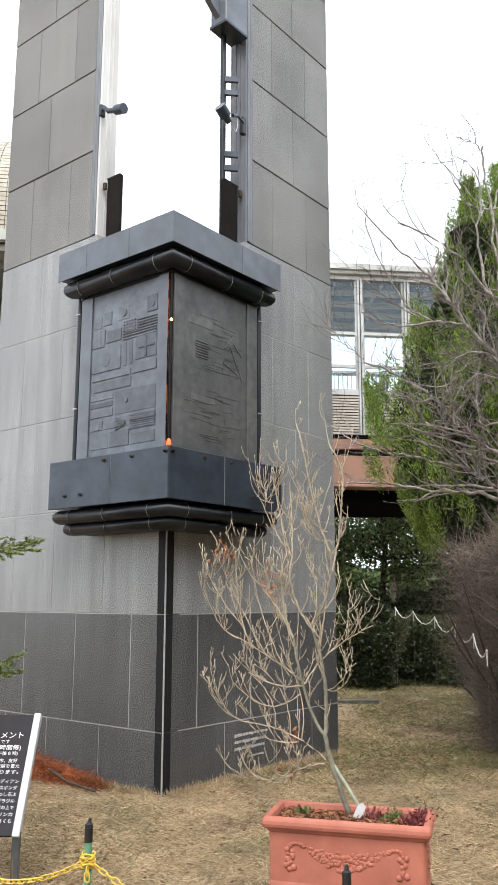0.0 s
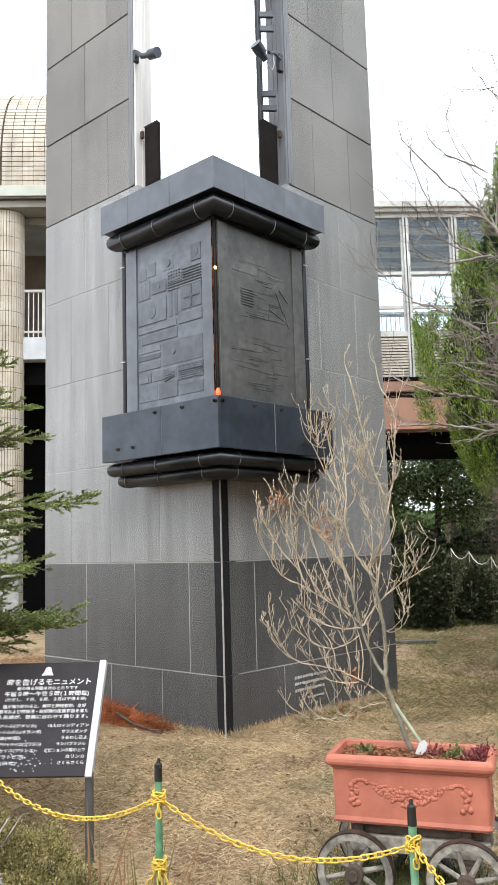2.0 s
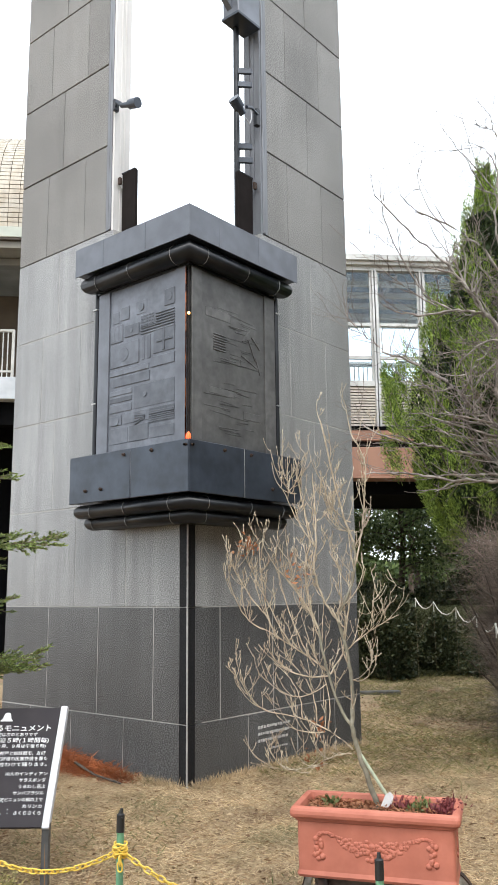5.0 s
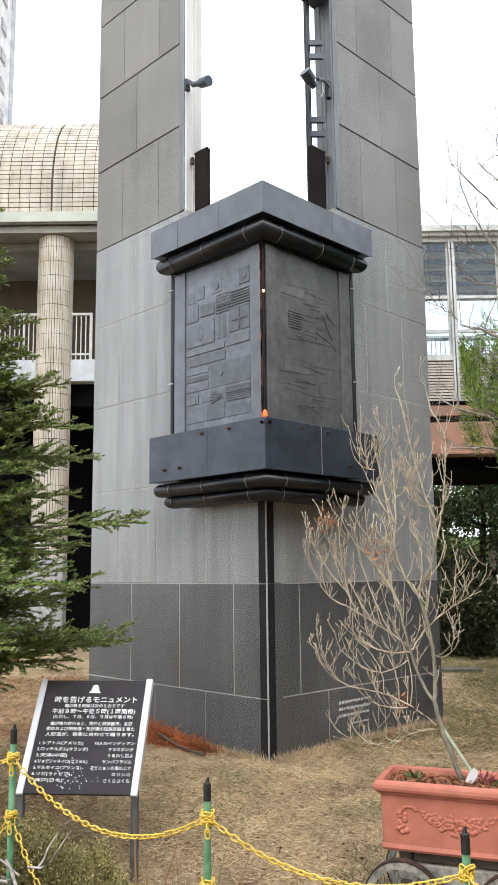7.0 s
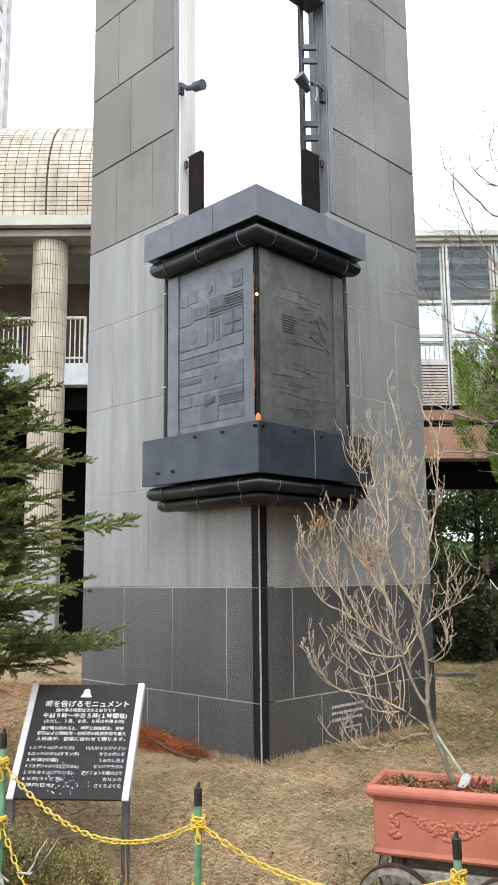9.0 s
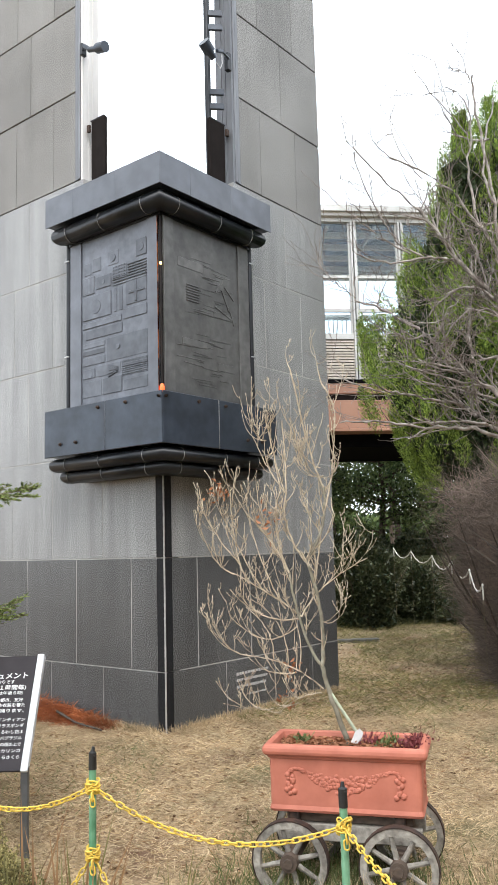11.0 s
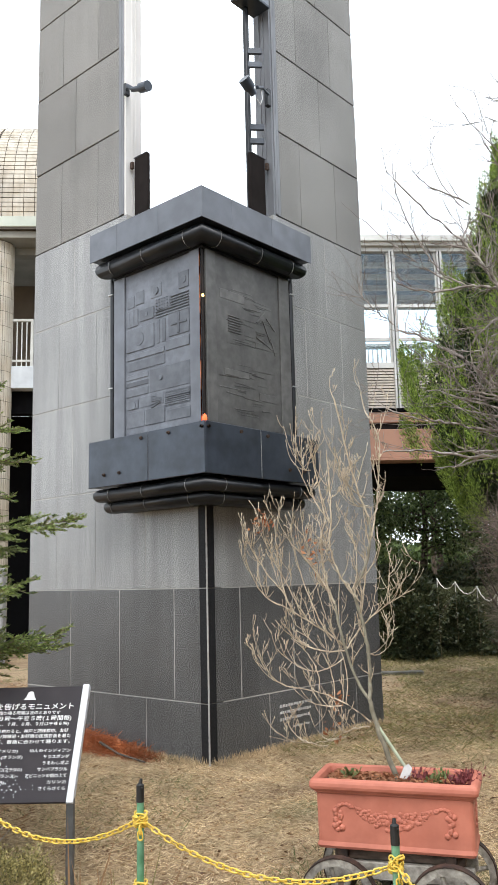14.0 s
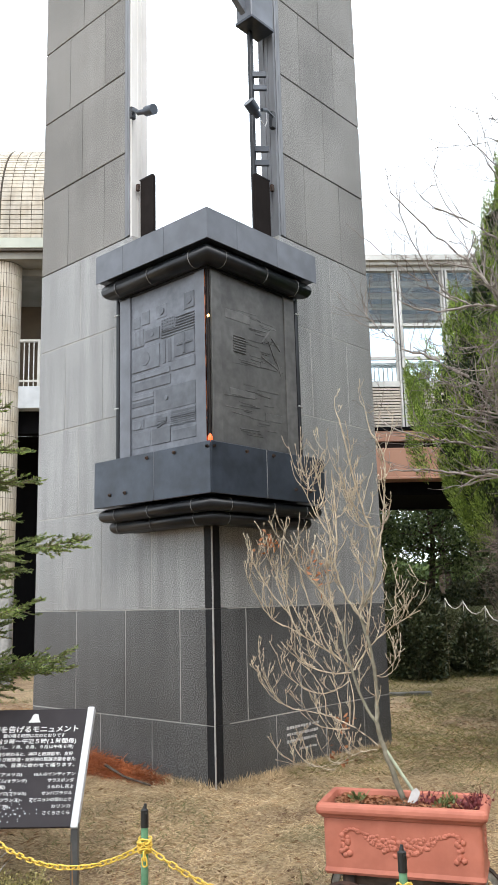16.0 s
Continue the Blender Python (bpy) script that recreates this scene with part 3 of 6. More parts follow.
def build_sign():
    W, Hh = 0.665, 0.655
    sg = root("information_sign", "dark slanted information board with white lettering on two grey posts", "sign", Matrix.Translation((0.72, -2.23, 0.3)) @ pose(0, 0, 0, 0, 0, 39.5))
    tilt = pose(0, 0, 0, -34.0)
    bd = part("board", box(bmesh.new(), -W / 2 + 0.03, W / 2 - 0.03, -0.006, 0.012, 0, Hh, 0.002, m=tilt), M_SIGN, sg)
    for sx in (-1, 1):
        x = sx * (W / 2 - 0.018)
        part("side_rail", box(bmesh.new(), x - 0.019, x + 0.019, -0.014, 0.03, -0.006, Hh + 0.008, 0.004, m=tilt), M_SIGNEDGE, sg, "pale metal edge rail")
        part("post", box(bmesh.new(), x - 0.02, x + 0.02, 0.0, 0.036, -0.62, 0.02, 0.004), M_POST, sg)
    lines = [(0.555, 0.040, "時を告げるモニュメント", 0.43, 0), (0.522, 0.023, "鐘の鳴る時間は次のとおりです", 0.31, 0), (0.484, 0.03, "午前９時～午後５時(１時間毎)", 0.43, 0),
             (0.452, 0.022, "(ただし、７月、８月、９月は午後６時)", 0.41, 0), (0.408, 0.023, "鐘が鳴り終わると、神戸と姉妹都市、友好", 0.42, 0),
             (0.376, 0.023, "都市および姉妹港・友好港の民族衣装を着た", 0.45, 0), (0.342, 0.023, "人形達が、音楽に合わせて踊ります。", 0.45, 0)]
    pairs = [("1.シアトル(アメリカ)", "10人のインディアン"), ("2.ロッテルダム(オランダ)", "サラスポンダ"), ("3.天津(中国)", "うるわし花よ"),
             ("4.リオデジャネイロ(ブラジル)", "サンバブラジル"), ("5.マルセイユ(フランス)", "アビニョンの橋の上で"), ("6.リガ(ラトビア)", "カリンカ"), ("7.神戸(日本)", "さくらさくら")]
    lines = [(z * 0.936, s * 1.04, t, w * 1.13, 0.012 - w * 0.565) for z, s, t, w, _ in lines]
    for k, (a, b) in enumerate(pairs):
        z = 0.27 - 0.0342 * k
        lines.append((z, 0.022, a, min(0.3, 0.0185 * len(a) + 0.03), -0.27))
        wb = 0.0205 * len(b) + 0.02
        lines.append((z, 0.022, b, wb, 0.275 - wb))
    for z, s, t, w, x in lines:
        me = flat_text(t, s, w)
        if len(me.vertices):
            part("lettering", me, M_WHITE, bd, "white lettering", kind="stuff", m=tilt @ pose(x, -0.0075, z, 90))
    # bell emblem
    bm = bmesh.new()
    pr = [(0.0, 0.054), (0.009, 0.053), (0.016, 0.048), (0.019, 0.036), (0.024, 0.018), (0.034, 0.004), (0.034, 0), (-0.034, 0), (-0.034, 0.004), (-0.024, 0.018), (-0.019, 0.036), (-0.016, 0.048), (-0.009, 0.053)]
    loft(bm, [[tilt @ Vector((x, y, 0.575 + z * 0.95)) for x, z in pr] for y in (-0.0066, -0.008)])
    part("bell_emblem", bm, M_WHITE, bd)
    # flaked film
    rr = random.Random(5)
    for k in range(46):
        x, z = rr.gauss(-0.02, 0.06), abs(rr.gauss(0.09, 0.045))
        q = rr.uniform(0.0015, 0.005)
        b2 = bmesh.new()
        loft(b2, [[tilt @ Vector((x + q * rr.uniform(0.5, 1.2) * math.cos(a), y, z + q * math.sin(a))) for a in (0, 1.2, 2.6, 4, 5.2)] for y in (-0.0065, -0.0075)])
        part("flake", b2, M_SIGNEDGE, bd)


build_sign()


# ---- planter on a wagon ----
PL = Matrix.Translation((2.19, -1.57, 0.188)) @ pose(0, 0, 0, 0, 0, 23.5)
PLL, PLW, PLH = 0.775, 0.36, 0.31


def build_planter():
    p = root("planter_box", "terracotta coloured planter with raised fruit garland on a wagon", "planter", PL)

    def ring(inset, z):
        return [(inset, inset, z), (PLL - inset, inset, z), (PLL - inset, PLW - inset, z), (inset, PLW - inset, z)]

    def rring(inset, z, r=0.02):
        out = []
        for cx, cy, a0 in ((inset + r, inset + r, 180), (PLL - inset - r, inset + r, 270), (PLL - inset - r, PLW - inset - r, 0), (inset + r, PLW - inset - r, 90)):
            out += [(cx + r * math.cos(radians(a0 + k * 30)), cy + r * math.sin(radians(a0 + k * 30)), z) for k in range(4)]
        return out

    bm = bmesh.new()
    loft(bm, [rring(0.03, 0.0), rring(0.024, 0.012), rring(0.03, 0.03), rring(0.028, 0.24), rring(0.02, 0.246), rring(0.018, 0.254), rring(0.008, 0.258), rring(0.001, 0.266), rring(-0.002, 0.278),
              rring(0, 0.292), rring(0.005, 0.302), rring(0.014, 0.309), rring(0.024, 0.31), rring(0.036, 0.304), rring(0.042, 0.285), rring(0.05, 0.1)], caps=True)
    body = part("pot", bm, M_TERRA, p)
    # garland of fruit on the front, tassels at its ends
    rr = random.Random(3)
    for k in range(165):
        t = rr.uniform(-1, 1)
        x = PLL / 2 + t * 0.2
        z = 0.135 + 0.06 * t * t + rr.uniform(-0.056, 0.042) * (1.08 - abs(t))
        part("garland_fruit", ball(bmesh.new(), (x, 0.032, z), rr.uniform(0.009, 0.0155) * (1.15 - 0.4 * abs(t)), (1, 0.55, 1), 1), M_TERRA, body, smooth=True)
    for sx in (-1, 1):
        for k in range(13):
            x = PLL / 2 + sx * 0.255 + rr.uniform(-0.02, 0.02)
            z = 0.175 - k * 0.0075
            part("garland_fruit", ball(bmesh.new(), (x, 0.03, z), rr.uniform(0.012, 0.018), (1, 0.6, 1), 1), M_TERRA, body, smooth=True)
        for k in range(6):
            a = k / 5 * math.pi
            x = PLL / 2 + sx * (0.225 + 0.03 * math.cos(a))
            part("garland_leaf", ball(bmesh.new(), (x, 0.029, 0.185 + 0.012 * math.sin(a)), 0.014, (1.2, 0.5, 0.7), 1), M_TERRA, body, smooth=True)
    for k in range(9):
        y = PLW / 2 + rr.uniform(-0.03, 0.03)
        part("garland_fruit", ball(bmesh.new(), (PLL - 0.03, y, 0.19 - k * 0.012), 0.013, (0.6, 1, 1), 1), M_TERRA, body, smooth=True)
    # soil
    bm = bmesh.new()
    bmesh.ops.create_grid(bm, x_segments=30, y_segments=14, size=0.5, matrix=Matrix.Translation((PLL / 2, PLW / 2, 0.268)) @ Matrix.Diagonal((PLL - 0.09, PLW - 0.09, 1, 1)))
    for v in bm.verts:
        v.co.z += 0.018 * noise.noise(v.co * 22) + 0.008 * noise.noise(v.co * 60)
    part("soil", bm, M_SOIL, p, "dark crumbly soil with dry leaves")
    # wagon below
    g = root("wooden_wagon", "weathered wooden wagon with spoked wheels carrying the planter", "wagon", PL)
    for k in range(3):
        y = 0.07 + 0.11 * k
        part("bed_plank", box(bmesh.new(), 0.1, PLL - 0.08, y, y + 0.085, -0.05, -0.012, 0.004), M_WOODDARK, g)
    for y in (0.05, PLW - 0.09):
        part("side_rail", box(bmesh.new(), 0.06, PLL - 0.04, y, y + 0.04, -0.13, -0.055, 0.004), M_WOODGREY, g)
    for x in (0.14, PLL - 0.14):
        part("axle", box(bmesh.new(), x - 0.03, x + 0.03, -0.03, PLW + 0.03, -0.2, -0.13, 0.004), M_WOODDARK, g)
        part("bolster", box(bmesh.new(), x - 0.025, x + 0.025, 0.04, PLW - 0.04, -0.06, 0.0, 0.004), M_IRON, g)
        for y in (-0.055, PLW + 0.055):
            wh = part("wheel", box(bmesh.new(), x - 0.001, x + 0.001, y - 0.001, y + 0.001, -0.189, -0.187), M_WOODGREY, g)
            c = Vector((x, y, -0.188))
            n = 30
            for rin, rout, d, nm, mt in ((0.142, 0.174, 0.021, "rim", M_WOODGREY), (0.174, 0.18, 0.023, "tyre", M_IRON)):
                b2 = bmesh.new()
                rg = []
                for i in range(n + 1):
                    a = 2 * math.pi * i / n
                    rg.append([c + Vector((q * math.cos(a), e, q * math.sin(a))) for q, e in ((rin, -d), (rout, -d), (rout, d), (rin, d))])
                loft(b2, rg, caps=False)
                part(nm, b2, mt, wh)
            b2 = cyl(bmesh.new(), c + Vector((0, -0.05, 0)), c + Vector((0, 0.045, 0)), 0.04, 0.045, 14)
            cyl(b2, c + Vector((0, -0.06, 0)), c + Vector((0, -0.04, 0)), 0.022, 0.026, 10)
            part("hub", b2, M_WOODDARK, wh)
            for k in range(8):
                a = 2 * math.pi * k / 8 + 0.25
                dr = Vector((math.cos(a), 0, math.sin(a)))
                part("spoke", cyl(bmesh.new(), c + dr * 0.035, c + dr * 0.15, 0.014, 0.01, 8), M_WOODGREY, wh)


build_planter()


# ---- chain fence ----
POSTS = [(1.33, -2.955, 0.815), (2.27, -2.68, 0.697), (3.165, -2.37, 0.635), (3.9, -2.82, 0.58)]


def build_fence():
    # one link, shared by all
    bm = bmesh.new()
    n, k = 14, 6
    Lh, R, r = 0.0075, 0.0088, 0.0031
    rg = []
    for i in range(n + 1):
        a = 2 * math.pi * i / n
        c = Vector((R * math.cos(a) + (Lh if math.cos(a) > 1e-6 else -Lh if math.cos(a) < -1e-6 else 0), R * math.sin(a), 0))
        d = Vector((math.cos(a), math.sin(a), 0))
        rg.append([c + d * r * math.cos(b) + Vector((0, 0, r * math.sin(b))) for b in [2 * math.pi * j / k for j in range(k)]])
    loft(bm, rg, caps=False)
    link = finish(bm, "link", True)
    link.materials.append(M_YELLOW)
    posts = []
    for i, (x, y, zt) in enumerate(POSTS):
        p = root("fence_post", "green plastic fence pole with black cap and yellow chain ties", "fence post", Matrix.Translation((x, y, 0)), "posts of the chain fence")
        zg = ground_z(x, y) - 0.08
        part("pole", cyl(bmesh.new(), (0, 0, zg), (0.0, 0, zt - 0.05), 0.0135, 0.0135, 12), M_GREEN, p, smooth=False)
        b2 = cyl(bmesh.new(), (0, 0, zt - 0.065), (0, 0, zt - 0.005), 0.015, 0.0145, 12)
        cyl(b2, (0, 0, zt - 0.006), (0, 0, zt), 0.0145, 0.008, 12)
        cyl(b2, (0, 0, zt - 0.004), (0.006 - 0.004 * i, 0.003, zt + 0.016), 0.0085, 0.005, 8)
        cyl(b2, (0.004, 0, zt - 0.02), (0.017, -0.006, zt - 0.012), 0.006, 0.003, 6)
        part("cap", b2, M_BLACKCAP, p, "black cap")
        for zc in (zt - 0.125, zt - 0.125 - 0.235):
            b2 = bmesh.new()
            rr = random.Random(i)
            for k in range(22):
                a = k * 0.9 + i
                n0 = len(b2.verts)
                b2.from_mesh(link)
                b2.verts.ensure_lookup_table()
                q = Matrix.Translation((0.017 * math.cos(a), 0.017 * math.sin(a), zc + rr.uniform(-0.024, 0.022))) @ pose(0, 0, 0, rr.uniform(0, 180), rr.uniform(-40, 40), math.degrees(a) + 90)
                bmesh.ops.transform(b2, matrix=q, verts=b2.verts[n0:])
            for k in range(2):
                n0 = len(b2.verts)
                b2.from_mesh(link)
                b2.verts.ensure_lookup_table()
                bmesh.ops.transform(b2, matrix=Matrix.Translation((0.02, -0.018, zc - 0.03 - 0.02 * k)) @ pose(0, 0, 0, 90 * k, 85, 30), verts=b2.verts[n0:])
            part("chain_tie", b2, M_YELLOW, p, "bunched yellow chain tie", True)
        posts.append((x, y, zt))
    ends = [((0.2, -3.35, 0.75), (0.2, -3.35, 0.4))] + [((x, y, z - 0.125), (x, y, z - 0.36)) for x, y, z in posts]
    sags = [(0.12, 0.4), (0.17, 0.42), (0.12, 0.42), (0.06, 0.3)]
    for i in range(len(ends) - 1):
        for lv in (0, 1):
            a, b, sag = Vector(ends[i][lv]), Vector(ends[i + 1][lv]), sags[i][lv]
            ch = root("fence_chain", "yellow plastic chain hanging between the fence poles", "chain", None, "chains of the fence")
            ln = (b - a).length
            cnt = int(ln * (1 + 2.4 * (sag / ln) ** 2) / 0.0262)

            def at(t):
                return a.lerp(b, t) + Vector((0, 0, -4 * sag * t * (1 - t)))
            for j in range(cnt):
                t = (j + 0.5) / cnt
                d = (at(min(1, t + 0.01)) - at(max(0, t - 0.01))).normalized()
                q = d.to_track_quat("X", "Z").to_matrix().to_4x4() @ pose(0, 0, 0, 90 * (j % 2) + 40 + random.uniform(-15, 15))
                o = new("link", link)
                o.parent = ch
                o.matrix_basis = Matrix.Translation(at(t)) @ q


build_fence()


# ---- building behind ----
def T(bm, s0, s1, w0, w1, z0, z1, bev=0.0):
    return box(bm, s0, s1, w0, w1, z0, z1, bev, DIAG)


def build_left_building():
    W0 = 10.5
    b = root("vaulted_building", "building with cream tiled barrel vault, round columns and balcony", "building", None)
    # vault: cream tiles in rows on a dark backing
    R, s0, s1 = 2.7, -12.0, -2.0
    zc0 = 9.32
    bm = bmesh.new()
    prof = [(W0 + 0.0, zc0), (W0 + 0.0, 9.87)]
    prof += [(W0 + R - R * math.cos(a), 9.87 + R * 0.99 * math.sin(a)) for a in [math.pi / 2 * i / 16 for i in range(1, 17)]]
    loft(bm, [[S(s, w + 0.02, z) for w, z in prof] + [S(s, W0 + 3.2, zc0)] for s in (s0, s1)])
    core = part("vault", bm, M_GROUT, b)
    pts = [(W0, zc0 + 0.02 + 0.01 * i) for i in range(54)]
    pts += [(W0 + R - R * math.cos(a), 9.87 + R * 0.99 * math.sin(a)) for a in [math.pi / 2 * i / 400 for i in range(1, 330)]]
    acc, last = 0.0, pts[0]
    marks = [pts[0]]
    for p in pts[1:]:
        acc += math.hypot(p[0] - last[0], p[1] - last[1])
        last = p
        if acc >= 0.108:
            marks.append(p)
            acc = 0.0
    verts, faces = [], []
    colw = 0.235
    for (wa, za), (wb, zb) in zip(marks, marks[1:]):
        dw, dz = wb - wa, zb - za
        ln = math.hypot(dw, dz)
        g = 0.009
        ux, uz = dw / ln * g, dz / ln * g
        nw, nz = -dz / ln * 0.012, dw / ln * 0.012
        k = int((s1 - s0) / colw)
        for i in range(k):
            sa, sb = s0 + i * colw + 0.007, s0 + (i + 1) * colw - 0.007
            if (i % 14) == 4:
                sa += 0.03
            base = len(verts)
            for s in (sa, sb):
                verts += [S(s, wa + ux + 0.02, za + uz), S(s, wb - ux + 0.02, zb - uz), S(s, wb - ux + nw, zb - uz + nz), S(s, wa + ux + nw, za + uz + nz)]
            faces += [(base + 3, base + 2, base + 6, base + 7), (base + 2, base + 1, base + 5, base + 6), (base, base + 3, base + 7, base + 4),
                      (base + 1, base + 2, base + 3, base), (base + 4, base + 7, base + 6, base + 5)]
    raw("vault_tiles", verts, faces, M_TILE, core, kind="stuff")
    part("eave", T(bmesh.new(), s0, s1, W0 - 0.12, W0 + 0.3, 9.06, 9.30, 0.01), M_EAVE, b)
    part("eave_groove", T(bmesh.new(), s0, s1, W0 - 0.1, W0 + 0.2, 9.01, 9.055), M_GROUT, b)
    part("soffit", T(bmesh.new(), s0, s1, W0 - 0.02, W0 + 3.2, 8.85, 9.0), M_SOFFIT, b)
    part("lintel", T(bmesh.new(), s0, s1, W0 + 0.55, W0 + 0.85, 8.68, 8.85, 0.01), M_SOFFIT, b)
    part("back_wall", T(bmesh.new(), s0, s1, W0 + 3.0, W0 + 3.3, 5.6, 9.0), M_INNER, b)
    part("balcony_slab", T(bmesh.new(), s0, s1, W0 + 0.4, W0 + 3.2, 5.6, 6.09, 0.01), M_CONC, b)
    # beam coloured near-black for the shade below the slab
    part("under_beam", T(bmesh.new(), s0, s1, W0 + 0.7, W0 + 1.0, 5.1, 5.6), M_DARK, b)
    rail = part("railing", T(bmesh.new(), s0, -3.6, W0 + 0.42, W0 + 0.48, 7.1, 7.16, 0.01), M_WHITEPAINT, b)
    part("bottom_rail", T(bmesh.new(), s0, -3.6, W0 + 0.43, W0 + 0.47, 6.2, 6.24), M_WHITEPAINT, rail)
    x = -7.0
    i = 0
    while x < -3.65:
        th = 0.022 if i % 9 == 0 else 0.011
        part("baluster", T(bmesh.new(), x - th, x + th, W0 + 0.45 - th, W0 + 0.45 + th, 6.1, 7.11), M_WHITEPAINT, rail)
        x += 0.105
        i += 1
    part("end_post", T(bmesh.new(), -3.66, -3.6, W0 + 0.42, W0 + 0.48, 5.85, 7.11, 0.006), M_WHITEPAINT, rail)
    # tiled round columns
    for sc in (-4.44, -10.4):
        col = part("column", cyl(bmesh.new(), S(sc, W0 + 0.45, -0.1), S(sc, W0 + 0.45, 8.86), 0.375, n=40), M_GROUT, b)
        if sc < -6:
            continue
        n = 42
        verts, faces = [], []
        z = 0.0
        while z < 8.8:
            z1 = min(8.84, z + 0.33)
            for i in range(n):
                a0, a1 = 2 * math.pi * (i + 0.1) / n, 2 * math.pi * (i + 0.9) / n
                q = len(verts)
                for a in (a0, a1):
                    for r, zz in ((0.37, z + 0.0045), (0.388, z + 0.0045), (0.388, z1 - 0.007), (0.37, z1 - 0.007)):
                        verts.append(S(sc + r * math.cos(a), W0 + 0.45 + r * math.sin(a), zz))
                faces += [(q + 1, q + 5, q + 6, q + 2), (q, q + 4, q + 5, q + 1), (q + 3, q + 2, q + 6, q + 7), (q, q + 1, q + 2, q + 3), (q + 4, q + 7, q + 6, q + 5)]
            z += 0.33
        raw("column_tiles", verts, faces, M_TILE, col, kind="stuff")
    # near-black sheet painting the undercroft's shade, and the grey wall in it
    part("undercroft_shade_sheet", T(bmesh.new(), s0, -1.0, W0 + 3.0, W0 + 3.2, -0.2, 5.5), M_DARK, b)
    part("plinth_wall", T(bmesh.new(), -9.0, -3.75, W0 - 1.2, W0 - 0.9, -0.2, 1.75, 0.02), M_CONCRETE, b)


def build_bridge():
    W0, s0, s1 = 10.5, -0.5, 12.0
    b = root("glazed_bridge", "glazed footbridge with aluminium frames, louvres and brown beam", "building", None)
    part("roof_edge", T(bmesh.new(), s0, s1, W0 - 0.15, W0 + 3.5, 8.62, 8.78, 0.01), M_WHITEPAINT, b)
    part("roof_gutter", T(bmesh.new(), s0, s1, W0 - 0.22, W0 - 0.1, 8.7, 8.84, 0.01), M_ALU, b)
    part("head_rail", T(bmesh.new(), s0, s1, W0 - 0.05, W0 + 0.1, 8.52, 8.64, 0.006), M_ALU, b)
    for sm in [-0.03 + 1.075 * k for k in range(12)]:
        part("mullion", T(bmesh.new(), sm - 0.055, sm - 0.012, W0 - 0.08, W0 + 0.1, 4.95, 8.52, 0.004), M_ALU, b)
        part("mullion", T(bmesh.new(), sm + 0.012, sm + 0.055, W0 - 0.08, W0 + 0.1, 4.95, 8.52, 0.004), M_ALU, b)
        w = part("window", T(bmesh.new(), sm + 0.055, sm + 0.1, W0, W0 + 0.05, 5.95, 8.52), M_ALU, b)
        part("frame", T(bmesh.new(), sm + 0.975, sm + 1.02, W0, W0 + 0.05, 5.95, 8.52), M_ALU, w)
        for z in (7.28, 6.52):
            part("transom", T(bmesh.new(), sm + 0.1, sm + 0.975, W0 - 0.01, W0 + 0.06, z - 0.035, z + 0.035), M_ALU, w)
        for z0, z1 in ((6.0, 6.49), (6.56, 7.24), (7.32, 8.5)):
            o = part("pane", T(bmesh.new(), sm + 0.1, sm + 0.975, W0 + 0.02, W0 + 0.03, z0, z1), M_PANE, w)
            o.visible_shadow = False
        part("sill", T(bmesh.new(), sm + 0.05, sm + 1.03, W0 - 0.05, W0 + 0.08, 5.86, 5.99, 0.005), M_ALU, w)
        for k in range(14):
            z = 4.99 + k * 0.062
            bm = bmesh.new()
            box(bm, sm + 0.06, sm + 1.02, W0 - 0.03, W0 + 0.02, z, z + 0.04, m=DIAG)
            part("louvre_blade", bm, M_LOUVRE, b)
        for k in range(9):
            ss = sm + 0.14 + k * 0.1
            part("rail_bar", T(bmesh.new(), ss, ss + 0.02, W0 + 0.32, W0 + 0.34, 5.4, 6.45), M_WHITEPAINT, b)
    part("rail_top", T(bmesh.new(), s0, s1, W0 + 0.3, W0 + 0.36, 6.45, 6.5), M_WHITEPAINT, b)
    # near-black backing paints the shade between the louvre blades
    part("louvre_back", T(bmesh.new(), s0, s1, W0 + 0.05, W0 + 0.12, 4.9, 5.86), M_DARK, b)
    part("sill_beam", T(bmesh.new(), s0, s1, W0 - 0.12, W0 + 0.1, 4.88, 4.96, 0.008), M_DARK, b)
    part("upper_beam", T(bmesh.new(), s0, s1, W0 - 0.1, W0 + 0.1, 4.65, 4.88, 0.01), M_BROWNBEAM, b)
    # set-back strip coloured very dark for the shade in the gap
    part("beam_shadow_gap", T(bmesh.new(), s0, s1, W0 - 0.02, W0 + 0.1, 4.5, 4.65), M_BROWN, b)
    part("beam", T(bmesh.new(), s0, s1, W0 - 0.16, W0 + 0.25, 3.88, 4.5, 0.015), M_BROWNBEAM, b)
    part("beam_flange", T(bmesh.new(), s0, s1, W0 - 0.22, W0 + 0.3, 3.82, 3.88, 0.01), M_BROWNBEAM, b)
    # ceiling coloured blue in place of the bluish reflection in the panes
    part("ceiling_panel", T(bmesh.new(), s0, s1, W0 + 0.12, W0 + 3.1, 8.5, 8.61), M_TEAL, b)
    part("floor_slab", T(bmesh.new(), s0, s1, W0 + 0.1, W0 + 3.4, 5.0, 5.4), M_CONCRETE, b)
    # underside coloured near-black, its shade painted in
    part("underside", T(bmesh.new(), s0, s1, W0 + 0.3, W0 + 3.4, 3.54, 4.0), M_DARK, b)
    for k in range(4):
        part("ceiling_beam", T(bmesh.new(), s0, s1, W0 + 0.5 + 0.75 * k, W0 + 0.62 + 0.75 * k, 8.38, 8.5, 0.01), M_WHITEPAINT, b)
